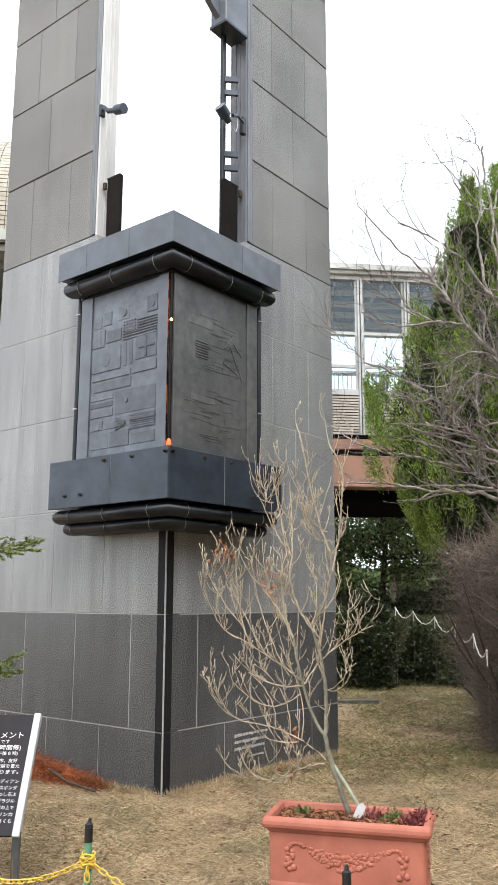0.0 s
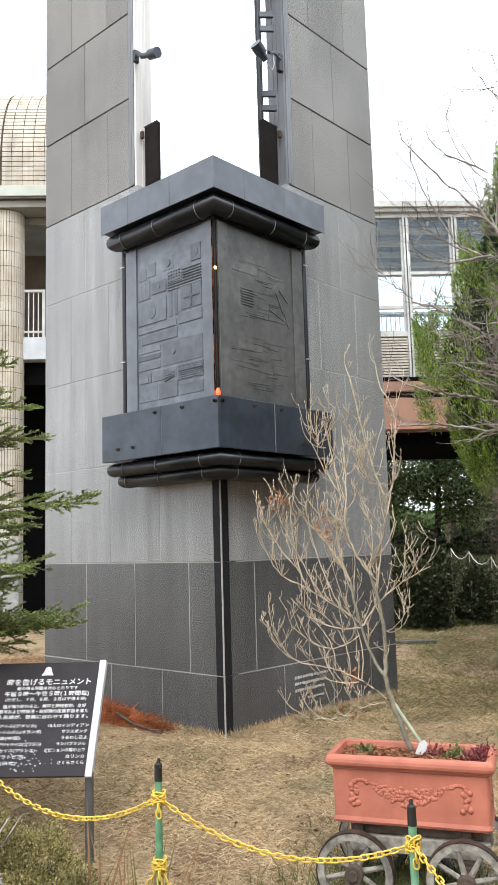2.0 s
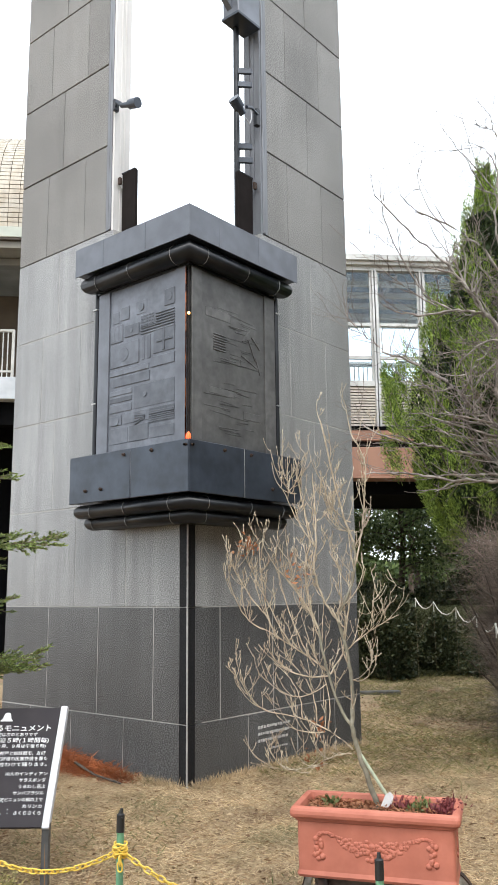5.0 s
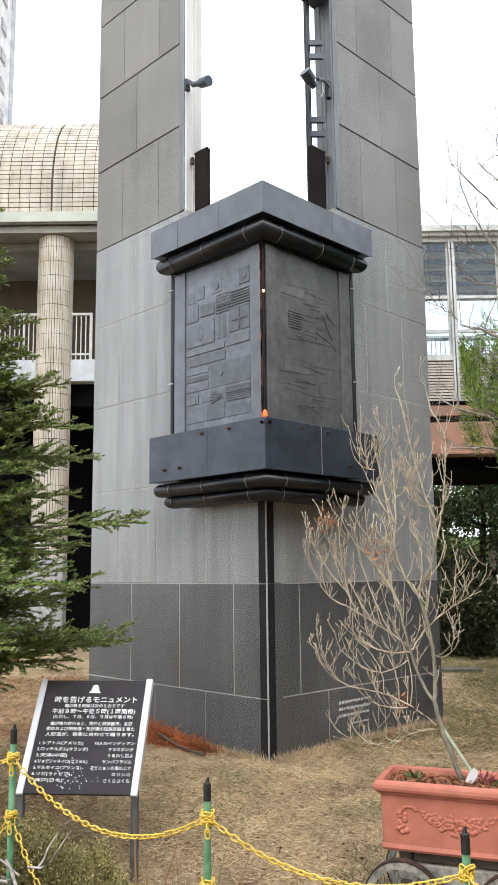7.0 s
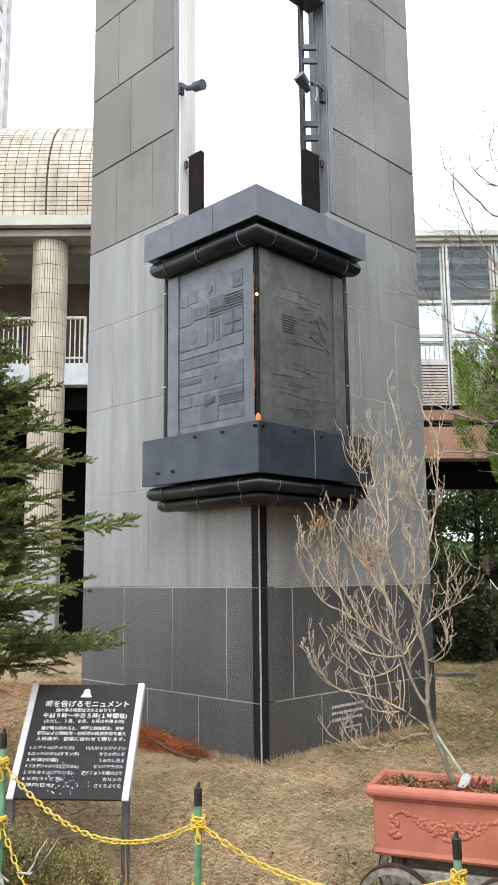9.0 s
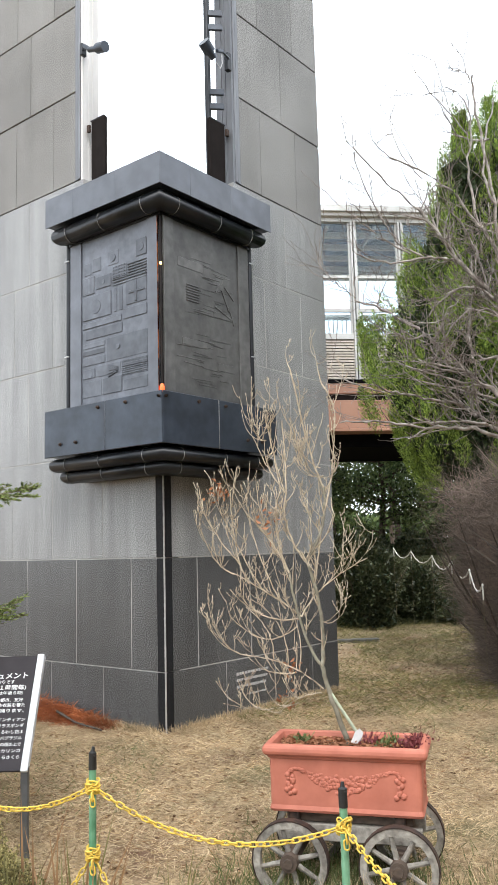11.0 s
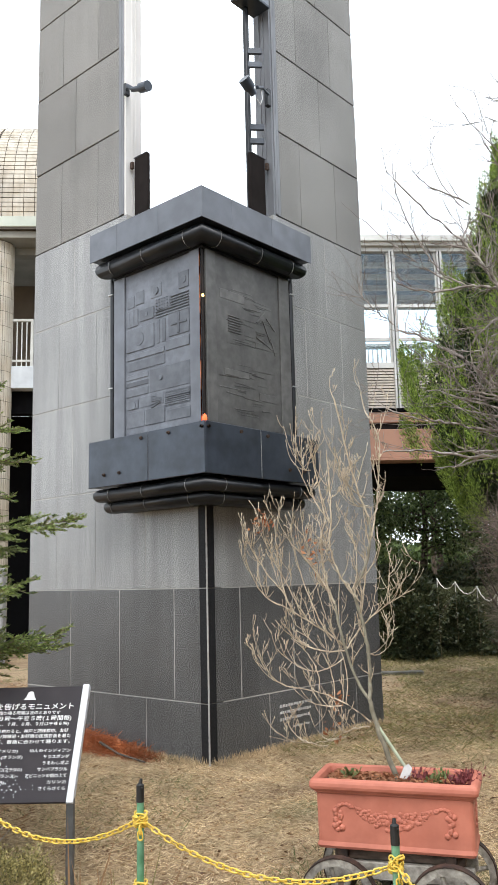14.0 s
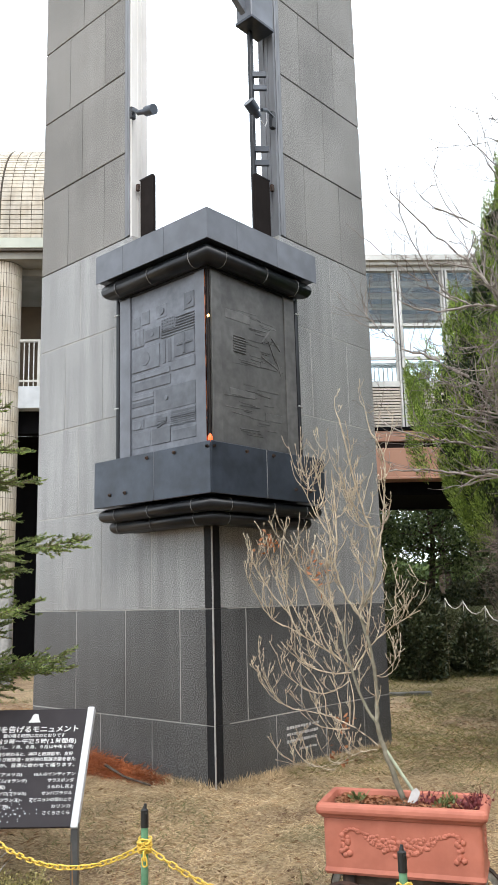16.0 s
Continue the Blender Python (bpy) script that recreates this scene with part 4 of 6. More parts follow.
    for k in range(12):
        part("ceiling_rib", T(bmesh.new(), 0.5 + 1.075 * k, 0.56 + 1.075 * k, W0 + 0.12, W0 + 3.1, 8.42, 8.5, 0.005), M_CONC, b)
    part("rear_rail", T(bmesh.new(), s0, s1, W0 + 3.18, W0 + 3.24, 7.2, 7.3), M_ALU, b)
    for z0, z1 in ((5.4, 6.0), (8.3, 8.62)):
        part("rear_band", T(bmesh.new(), s0, s1, W0 + 3.2, W0 + 3.35, z0, z1), M_ALU, b)
    for k in range(6):
        ss = 0.8 + 2.15 * k
        part("rear_mullion", T(bmesh.new(), ss, ss + 0.1, W0 + 3.2, W0 + 3.3, 5.9, 8.3), M_ALU, b)
    bm = bmesh.new()
    loft(bm, [[S(s, w, z) for s, w, z in r] for r in (((5.0, W0 + 2.6, 5.3), (5.25, W0 + 2.6, 5.3), (5.25, W0 + 2.8, 5.3), (5.0, W0 + 2.8, 5.3)),
                                                      ((5.5, W0 + 2.6, 7.2), (5.75, W0 + 2.6, 7.2), (5.75, W0 + 2.8, 7.2), (5.5, W0 + 2.8, 7.2)))])
    part("slanted_strut", bm, M_POST, b)


def glass_mat():
    m = bpy.data.materials.new("clear_glass")
    m.use_nodes = True
    b = m.node_tree.nodes["Principled BSDF"]
    b.inputs["Base Color"].default_value = (0.75, 0.86, 0.92, 1)
    b.inputs["Roughness"].default_value, b.inputs["Transmission Weight"].default_value, b.inputs["IOR"].default_value = 0.02, 1.0, 1.45
    return m


M_PANE = glass_mat()
build_left_building()
build_bridge()


def build_tower():
    t = root("apartment_tower", "distant white apartment tower with small dark windows", "building")
    part("wall", T(bmesh.new(), -42.0, -22.3, 55, 65, -1, 75, 0.1), M_TOWER, t)
    part("corner_pilaster", T(bmesh.new(), -22.5, -22.15, 64.2, 65.1, -1, 75, 0.05), M_CONC, t)
    for k in range(14):
        for j in range(3):
            z = 24 + 2.9 * k
            w = 61.2 - 2.4 * j
            wd = part("window", T(bmesh.new(), -22.35, -22.22, w, w + 1.5, z, z + 1.2), M_CONC, t)
            part("pane", T(bmesh.new(), -22.3, -22.19, w + 0.1, w + 1.4, z + 0.1, z + 1.1), M_GLASS, wd)


build_tower()


# ---- plants: tools ----
def leaf_mat(name, c1, c2, rough=0.55, trans=0.25):
    m = bpy.data.materials.new(name)
    m.use_nodes = True
    n, l = m.node_tree.nodes, m.node_tree.links
    b = n["Principled BSDF"]
    g = n.new("ShaderNodeNewGeometry")
    rp = n.new("ShaderNodeValToRGB")
    rp.color_ramp.elements[0].color, rp.color_ramp.elements[1].color = (*c1, 1), (*c2, 1)
    l.new(g.outputs["Random Per Island"], rp.inputs[0])
    t = n.new("ShaderNodeTexNoise")
    t.inputs["Scale"].default_value = 2.5
    l.new(g.outputs["Position"], t.inputs[0])
    mr = n.new("ShaderNodeMapRange")
    mr.inputs[1].default_value, mr.inputs[2].default_value, mr.inputs[3].default_value, mr.inputs[4].default_value = 0.3, 0.7, 0.7, 1.25
    l.new(t.outputs[0], mr.inputs[0])
    sc = n.new("ShaderNodeVectorMath")
    sc.operation = "SCALE"
    l.new(rp.outputs[0], sc.inputs[0]), l.new(mr.outputs[0], sc.inputs["Scale"])
    l.new(sc.outputs[0], b.inputs["Base Color"])
    b.inputs["Roughness"].default_value = rough
    if trans:
        tr = n.new("ShaderNodeBsdfTranslucent")
        l.new(sc.outputs[0], tr.inputs[0])
        mx = n.new("ShaderNodeMixShader")
        mx.inputs[0].default_value = trans
        l.new(b.outputs[0], mx.inputs[1]), l.new(tr.outputs[0], mx.inputs[2])
        l.new(mx.outputs[0], n["Material Output"].inputs[0])
    return m


M_STRAW = leaf_mat("straw_blades", (0.36, 0.26, 0.145), (0.78, 0.62, 0.4), 0.7, 0.15)
M_BROWNGRASS = leaf_mat("brown_blades", (0.17, 0.088, 0.042), (0.42, 0.245, 0.115), 0.8, 0.1)
M_GREENGRASS = leaf_mat("green_blades", (0.07, 0.1, 0.03), (0.2, 0.23, 0.08), 0.6, 0.2)
M_FIR = leaf_mat("fir_needles", (0.055, 0.1, 0.03), (0.36, 0.44, 0.125), 0.5, 0.2)
M_THUJA = leaf_mat("thuja_sprays", (0.04, 0.092, 0.014), (0.42, 0.56, 0.1), 0.55, 0.25)
M_THUJA_SHADE = leaf_mat("thuja_inner_shade", (0.018, 0.032, 0.011), (0.045, 0.07, 0.02), 0.7, 0.1)
M_HEDGE = leaf_mat("hedge_leaves", (0.014, 0.03, 0.011), (0.1, 0.105, 0.045), 0.45, 0.15)
M_WOODS = leaf_mat("woodland_leaves", (0.03, 0.06, 0.02), (0.2, 0.27, 0.09), 0.6, 0.2)
M_OLIVE = leaf_mat("olive_blades", (0.1, 0.1, 0.034), (0.31, 0.275, 0.1), 0.75, 0.15)
M_HEATH = leaf_mat("low_shrub_leaves", (0.095, 0.084, 0.028), (0.48, 0.41, 0.165), 0.7, 0.15)
M_RED = leaf_mat("dark_red_leaves", (0.12, 0.02, 0.03), (0.3, 0.08, 0.08), 0.5, 0.2)
M_DRY = leaf_mat("dry_leaves", (0.3, 0.11, 0.05), (0.5, 0.24, 0.12), 0.7, 0.2)
M_LITTER = leaf_mat("brown_leaf_litter", (0.1, 0.055, 0.03), (0.33, 0.2, 0.11), 0.8, 0.1)
M_BANK = leaf_mat("bank_blades", (0.035, 0.042, 0.016), (0.12, 0.125, 0.05), 0.75, 0.15)
M_NEEDLE = leaf_mat("rusty_needles", (0.24, 0.065, 0.02), (0.5, 0.17, 0.06), 0.75, 0.1)
M_TWIG = leaf_mat("purple_brown_twigs", (0.078, 0.059, 0.048), (0.34, 0.265, 0.215), 0.8, 0.0)
M_PALETWIG = mat("pale_twig_bark", (0.43, 0.39, 0.35), (0.2, 0.17, 0.15), 0.75, scale=25, stain=0.3, stain_scale=3, bump=0.2)
M_STRAWSTAKE = mat("weathered_stake", (0.24, 0.2, 0.12), (0.16, 0.13, 0.08), 0.9, scale=20)
M_DARKTWIG = mat("grey_brown_twig_bark", (0.3, 0.25, 0.22), (0.14, 0.115, 0.1), 0.75, scale=12, stain=0.3, stain_scale=3)
M_EDGING = mat("dull_edging_concrete", (0.2, 0.19, 0.17), (0.12, 0.115, 0.1), 0.9, scale=14, stain=0.35)
M_SAPBARK = mat("sapling_bark", (0.33, 0.31, 0.24), (0.21, 0.19, 0.14), 0.7, scale=30, stain=0.25, stain_scale=5, bump=0.2)
M_SAPTWIG = mat("sapling_twig_bark", (0.62, 0.53, 0.4), (0.36, 0.29, 0.21), 0.65, scale=30, stain=0.25, stain_scale=4)
M_FIRTWIG = mat("fir_twig_bark", (0.36, 0.31, 0.23), (0.15, 0.115, 0.08), 0.8, scale=12)
M_BARK = mat("dark_bark", (0.12, 0.09, 0.07), (0.05, 0.04, 0.03), 0.9, scale=18, stretch=(1, 1, 0.25), bump=0.6)

RNG = np.random.default_rng(11)


def quick_mesh(name, V, F, material, parent=None, kind="", label=""):
    """V (n,3); F (m,k) all faces with k corners."""
    me = bpy.data.meshes.new(name)
    V = np.asarray(V, np.float32)
    F = np.asarray(F, np.int32)
    k = F.shape[1]
    me.vertices.add(len(V))
    me.vertices.foreach_set("co", V.ravel())
    me.loops.add(F.size)
    me.loops.foreach_set("vertex_index", F.ravel())
    me.polygons.add(len(F))
    me.polygons.foreach_set("loop_start", np.arange(0, F.size, k, dtype=np.int32))
    me.update(calc_edges=True)
    me.materials.append(material)
    ob = new(name, me)
    if parent is not None:
        ob.parent = parent
    return tagged(ob, label, kind=kind) if (label or kind) else ob


def unit(a):
    return a / np.maximum(1e-9, np.linalg.norm(a, axis=1, keepdims=True))


def leaves(name, P, D, L, Wd, material, parent, kind="", bend=0.0, label=""):
    """Folded diamond leaves at P along D."""
    n = len(P)
    D = unit(D)
    Q = unit(np.cross(D, RNG.normal(size=(n, 3))))
    N = np.cross(D, Q)
    L, Wd = np.reshape(L * np.ones(n), (n, 1)), np.reshape(Wd * np.ones(n), (n, 1))
    mid = P + D * L * 0.45 + N * L * bend
    V = np.stack([P, mid + Q * Wd, P + D * L, mid - Q * Wd], 1).reshape(-1, 3)
    F = np.arange(4 * n).reshape(n, 4)
    return quick_mesh(name, V, F, material, parent, kind, label)


class Limbs:
    """Collects tapered tubes into one mesh."""

    def __init__(self):
        self.V, self.F = [], []

    def add(self, pts, radii, n=5):
        pts = [Vector(p) for p in pts]
        base = len(self.V)
        for i, p in enumerate(pts):
            d = (pts[min(i + 1, len(pts) - 1)] - pts[max(0, i - 1)])
            d = d.normalized() if d.length > 1e-9 else Vector((0, 0, 1))
            a = d.orthogonal().normalized()
            b = d.cross(a)
            for k in range(n):
                t = 2 * math.pi * k / n
                self.V.append(p + (a * math.cos(t) + b * math.sin(t)) * radii[i])
        for i in range(len(pts) - 1):
            for k in range(n):
                j = (k + 1) % n
                self.F.append((base + i * n + k, base + i * n + j, base + (i + 1) * n + j, base + (i + 1) * n + k))

    def make(self, name, material, parent, kind="", label=""):
        ob = quick_mesh(name, [tuple(v) for v in self.V], self.F, material, parent, kind, label)
        ob.data.polygons.foreach_set("use_smooth", [True] * len(ob.data.polygons))
        return ob


def curve_pts(start, direction, length, rnd, up=0.0, wob=0.15, n=5):
    p, d = Vector(start), Vector(direction).normalized()
    out = [p.copy()]
    for i in range(n):
        d = (d + Vector((rnd.gauss(0, wob), rnd.gauss(0, wob), rnd.gauss(0, wob) + up / n))).normalized()
        p = p + d * length / n
        out.append(p.copy())
    return out


# ---- dry grass ----
def build_grass():
    def field(name, n, smin, smax, wmin, wmax, material, lmin, lmax, wd, flat, label, mask=None):
        s, w = RNG.uniform(smin, smax, n), RNG.uniform(wmin, wmax, n)
        if mask is not None:
            keep = np.array([noise.noise((a * mask[0] + 7, c * mask[0], 3.0)) > mask[1] for a, c in zip(s, w)])
            s, w = s[keep], w[keep]
        x, y = SQ * (s - w), SQ * (s + w)
        keep = ~((x < 0.02) & (y > -0.02) & (x > -2.5) & (y < 2.5) & ((x > -0.2) | (y < 0.2)))
        x, y = x[keep], y[keep]
        z = np.array([ground_z(a, c) for a, c in zip(x, y)]) + RNG.uniform(0.0, 0.012, len(x))
        a = RNG.uniform(0, 2 * math.pi, len(x))
        up = RNG.uniform(0.02, flat, len(x))
        D = np.stack([np.cos(a), np.sin(a), up], 1)
        leaves(name, np.stack([x, y, z], 1), D, RNG.uniform(lmin, lmax, len(x)), wd, material, None, "stuff", bend=0.12, label=label)
        o = bpy.data.objects[name]
        tagged(o, label, "grass", kind="stuff")

    field("dry_grass", 190000, -3.6, 4.4, -4.2, 0.7, M_STRAW, 0.03, 0.1, 0.0017, 0.5, "pale dry mown grass lying on the lawn")
    field("far_dry_grass", 13000, 0.5, 7.5, 0.7, 7.5, M_STRAW, 0.04, 0.1, 0.0025, 0.5, "pale dry grass beyond the monument", (0.7, -0.2))
    field("brown_grass", 70000, -6.5, 6.5, -4.2, 6.5, M_BROWNGRASS, 0.03, 0.09, 0.0018, 0.5, "brown withered grass on the lawn", (0.9, -0.2))
    field("olive_grass", 60000, 0.6, 7.0, 0.2, 9.5, M_OLIVE, 0.04, 0.13, 0.0026, 0.8, "olive-brown grass beyond the monument", (1.1, -0.22))
    field("shaded_brown_grass", 40000, -7.5, -1.2, -1.4, 5.5, M_BROWNGRASS, 0.05, 0.14, 0.003, 0.6, "brown grass behind the sign", (1.3, -0.45))
    field("green_grass", 60000, -3.6, 6.5, -4.2, 6.5, M_GREENGRASS, 0.03, 0.1, 0.0018, 1.4, "green tufts in the dry lawn", (0.8, 0.12))
    field("fallen_leaves", 7000, -3.0, 6.5, -4.0, 6.0, M_LITTER, 0.02, 0.055, 0.009, 0.35, "brown fallen leaves scattered on the lawn", (0.8, -0.1))
    field("bank_grass", 110000, 2.0, 8.5, 7.8, 12.0, M_BANK, 0.06, 0.18, 0.009, 1.2, "dull olive grass on the shaded bank")
    # taller tufts along the wall foot
    n = 5000
    t = RNG.uniform(0.0, 2.5, n)
    side = RNG.random(n) < 0.5
    o = np.abs(RNG.normal(0, 0.05, n)) + 0.01
    x, y = np.where(side, -t, o), np.where(side, -o, t)
    z = np.array([ground_z(a, c) for a, c in zip(x, y)])
    D = np.stack([RNG.normal(0, 0.5, n) + np.where(side, 0, .3), RNG.normal(0, 0.5, n) - np.where(side, .3, 0), np.ones(n)], 1)
    leaves("wall_foot_grass", np.stack([x, y, z], 1), D, RNG.uniform(0.03, 0.1, n), 0.002, M_STRAW, None, "stuff")
    tagged(bpy.data.objects["wall_foot_grass"], "upright dry grass along the foot of the granite", "grass", kind="stuff")
    n = 16000
    s, w = RNG.uniform(-1.6, 2.6, n), RNG.uniform(-4.1, -2.9, n)
    x, y = SQ * (s - w), SQ * (s + w)
    D = np.stack([RNG.normal(0, 0.45, n), RNG.normal(0, 0.45, n), np.ones(n)], 1)
    z = np.array([ground_z(a, c) for a, c in zip(x, y)])
    leaves("verge_grass", np.stack([x, y, z], 1), D, RNG.uniform(0.06, 0.22, n), 0.0018, M_STRAW, None, "stuff")
    tagged(bpy.data.objects["verge_grass"], "tall dry grass under the chain fence", "grass", kind="stuff")
    leaves("verge_green_grass", np.stack([x + 0.02, y, z], 1)[::2], D[::2], RNG.uniform(0.05, 0.18, n)[::2], 0.0018, M_GREENGRASS, None, "stuff")
    tagged(bpy.data.objects["verge_green_grass"], "green grass under the chain fence", "grass", kind="stuff")


build_grass()


def wagon_grass():
    n = 5000
    x, y = RNG.normal(2.55, 0.3, n), RNG.normal(-1.5, 0.3, n)
    z = np.array([ground_z(a, c) for a, c in zip(x, y)])
    D = np.stack([RNG.normal(0, 0.45, n), RNG.normal(0, 0.45, n), np.ones(n)], 1)
    leaves("wagon_green_grass", np.stack([x, y, z], 1), D, RNG.uniform(0.05, 0.15, n), 0.002, M_GREENGRASS, None, "stuff")
    tagged(bpy.data.objects["wagon_green_grass"], "green grass growing under the wagon", "grass", kind="stuff")


wagon_grass()


# ---- sapling in the planter ----
def build_sapling():
    rd = random.Random(21)
    O, R, B = Vector((2.35, -1.257, 0)), Vector((0.777, 0.6295, 0)), Vector((-0.6295, 0.777, 0))

    def P(a, z, b=0.0):
        return O + R * a + B * b + Vector((0, 0, z))

    t = root("magnolia_sapling", "leafless young sapling with pale budded twigs tied to a stake", "sapling", None)
    trunk, twig, bud = Limbs(), Limbs(), Limbs()
    # each stem: start, a place on its way and tip (along, height), then its radius
    leaders = [
        (0.128, 0.427, 0.0419, 0.655, -0.00603, 0.836, 0.0165),
        (-0.00603, 0.836, -0.000623, 1.09, -0.0665, 1.36, 0.013),
        (-0.0665, 1.36, 0.0214, 1.53, 0.0357, 1.73, 0.0095),
        (0.0357, 1.73, -0.0313, 1.94, -0.116, 2.35, 0.007),
        (-0.00603, 0.836, -0.0919, 1.01, -0.155, 1.3, 0.0095),
        (-0.155, 1.3, -0.252, 1.47, -0.35, 1.59, 0.007),
        (-0.0329, 1.2, -0.00572, 1.37, 0.023, 1.57, 0.006),
        (-0.0669, 1.35, -0.158, 1.53, -0.157, 1.7, 0.0075),
        (-0.157, 1.7, -0.159, 1.89, -0.168, 2.07, 0.0055),
        (-0.155, 1.3, -0.213, 1.52, -0.186, 1.72, 0.0065),
        (-0.186, 1.72, -0.215, 1.9, -0.253, 2.08, 0.0055),
        (0.0365, 1.61, 0.0797, 1.8, 0.101, 2.01, 0.006),
        (0.101, 2.01, 0.104, 2.14, 0.0531, 2.26, 0.0045),
    ]
    boughs = [
        (-0.1, 1.08, -0.261, 1.2, -0.43, 1.3, 0.007),
        (-0.43, 1.3, -0.525, 1.37, -0.603, 1.54, 0.005),
        (-0.359, 1.25, -0.421, 1.43, -0.447, 1.73, 0.005),
        (-0.295, 1.22, -0.398, 1.41, -0.513, 1.65, 0.005),
        (-0.4, 1.35, -0.506, 1.48, -0.578, 1.61, 0.0045),
        (-0.104, 1.07, -0.293, 1.09, -0.449, 1.22, 0.0055),
        (-0.293, 1.1, -0.363, 1.14, -0.403, 1.22, 0.004),
        (-0.00258, 0.723, -0.161, 0.835, -0.356, 0.892, 0.0055),
        (-0.356, 0.892, -0.481, 0.947, -0.578, 1.07, 0.004),
        (-0.134, 0.807, -0.274, 0.817, -0.378, 0.895, 0.0042),
        (-0.0976, 1.08, 0.0254, 1.23, 0.227, 1.36, 0.0055),
        (-0.0103, 1.06, 0.0598, 1.05, 0.12, 1.12, 0.0038),
    ]
    inner = [
        (0.0227, 1.83, -0.0624, 1.9, -0.133, 2.04, 0.004),
        (0.0385, 1.79, -0.0369, 1.8, -0.104, 1.88, 0.004),
        (-0.157, 1.7, -0.246, 1.84, -0.317, 1.99, 0.0045),
        (-0.125, 1.03, -0.269, 0.972, -0.408, 1.03, 0.004),
        (-0.119, 0.82, -0.122, 1.03, -0.217, 1.25, 0.0045),
        (-0.175, 0.836, -0.21, 1.03, -0.342, 1.16, 0.004),
        (-0.244, 0.873, -0.276, 1.02, -0.372, 1.12, 0.004),
        (-0.178, 1.12, -0.298, 1.38, -0.367, 1.7, 0.005),
        (-0.203, 1.39, -0.279, 1.55, -0.312, 1.78, 0.0045),
        (-0.0694, 1.36, -0.0343, 1.51, -0.0695, 1.72, 0.0045),
        (-0.00911, 0.702, -0.125, 0.681, -0.219, 0.619, 0.004),
        (-0.125, 0.659, -0.308, 0.632, -0.491, 0.685, 0.0028),
        (-0.253, 1.98, -0.294, 2, -0.325, 2.05, 0.0036),
    ]

    def bud_at(p, d, s=1.0):
        bud.add([p, p + d * 0.005 * s, p + d * 0.012 * s], [0.0016 * s, 0.0026 * s, 0.0005], 5)

    def sprout(p, d, ln, r, lvl):
        pts = curve_pts(p, d, ln, rd, up=1.7 if lvl < 1 else 1.2, wob=0.1, n=6)
        twig.add(pts, [max(0.0015, r * (1 - 0.09 * i)) for i in range(7)], 5)
        dd = (pts[-1] - pts[-2]).normalized()
        bud_at(pts[-1], dd, rd.uniform(0.8, 1.3))
        for q in pts[1:-1]:
            if rd.random() < 0.28:
                sd = (dd + Vector((rd.gauss(0, .9), rd.gauss(0, .9), rd.gauss(0, .4)))).normalized()
                bud_at(q, sd, rd.uniform(0.5, 0.9))
        if lvl < 2:
            for i, q in enumerate(pts[1:]):
                for _ in range(rd.choice((0, 0, 0, 1, 1)) if lvl == 0 else rd.choice((0, 0, 0, 0, 1))):
                    a = Vector((rd.gauss(0, 1), rd.gauss(0, 1), rd.gauss(0.2, 0.5))).normalized()
                    sprout(q, dd * 0.5 + a, ln * rd.uniform(0.3, 0.6), r * 0.66, lvl + 1)

    for group, stems in enumerate((leaders, boughs, inner)):
        for a0, z0, am, zm, a1, z1, r in stems:
            p0, p2 = P(a0, z0), P(a1, z1, rd.uniform(-0.12, 0.12) if group else rd.uniform(-0.03, 0.03))
            p1 = (P(am, zm) - p0 * 0.25 - p2 * 0.25) * 2
            n = 14
            fine = [p0 * (1 - u) ** 2 + p1 * 2 * u * (1 - u) + p2 * u * u for u in [i / n for i in range(n + 1)]]
            fine = [q + Vector((rd.gauss(0, .0016), rd.gauss(0, .0016), rd.gauss(0, .0016))) if 0 < i < n else q for i, q in enumerate(fine)]
            end = 0.72 if group == 0 else 0.5
            (trunk if r > 0.009 else twig).add(fine, [r * (0.88 if r > 0.009 else 0.82) * (1 - (1 - end) * i / n) for i in range(n + 1)], 7)
            bud_at(fine[-1], (fine[-1] - fine[-2]).normalized(), 1.2)
            if z0 < 0.6:
                continue
            for i in range(2, n + 1):
                if rd.random() < (0.47 if zm > 1.15 else 0.3):
                    dd = (fine[i] - fine[i - 1]).normalized()
                    a = dd * 0.7 + R * rd.gauss(-0.1, 0.6) + B * rd.gauss(0, 0.5) + Vector((0, 0, 0.1))
                    sprout(fine[i], a, rd.uniform(0.06, 0.23), max(0.0024, r * 0.42), 0)
    trunk.make("trunk", M_SAPBARK, t)
    twig.make("twig_mass", M_SAPTWIG, t, "stuff", "pale tan twigs")
    bud.make("bud_mass", M_SAPTWIG, t, "stuff")
    # a few rusty leaves left hanging
    C = np.concatenate([np.array(P(a, z, b)) + RNG.normal(0, 0.03, (k, 3)) for a, z, b, k in ((-0.5, 1.72, 0, 34), (-0.25, 1.55, -.05, 14), (-0.3, 1.62, 0, 8), (-0.17, 0.83, 0, 16), (-0.2, 0.7, .05, 14))])
    leaves("dry_leaf", C, RNG.normal(size=C.shape) + [0, 0, -0.4], RNG.uniform(0.02, 0.04, len(C)), 0.008, M_DRY, t, "stuff", bend=0.15, label="rusty dry leaves")
    # stake and label
    st = root("support_stake", "pale green plastic stake tied to the sapling", "stake")
    part("stake", cyl(bmesh.new(), P(0.2, 0.44), P(0.035, 0.7), 0.008, 0.008, 8), mat("pale_green_stake", (0.6, 0.66, 0.5), None, 0.5, scale=20), st)
    tg = root("plant_tag", "small white plant tag stuck in the soil", "tag")
    q = [P(0.112, 0.465, -.06), P(0.155, 0.45, -.06), P(0.18, 0.52, -.06), P(0.163, 0.54, -.06), P(0.14, 0.525, -.06)]
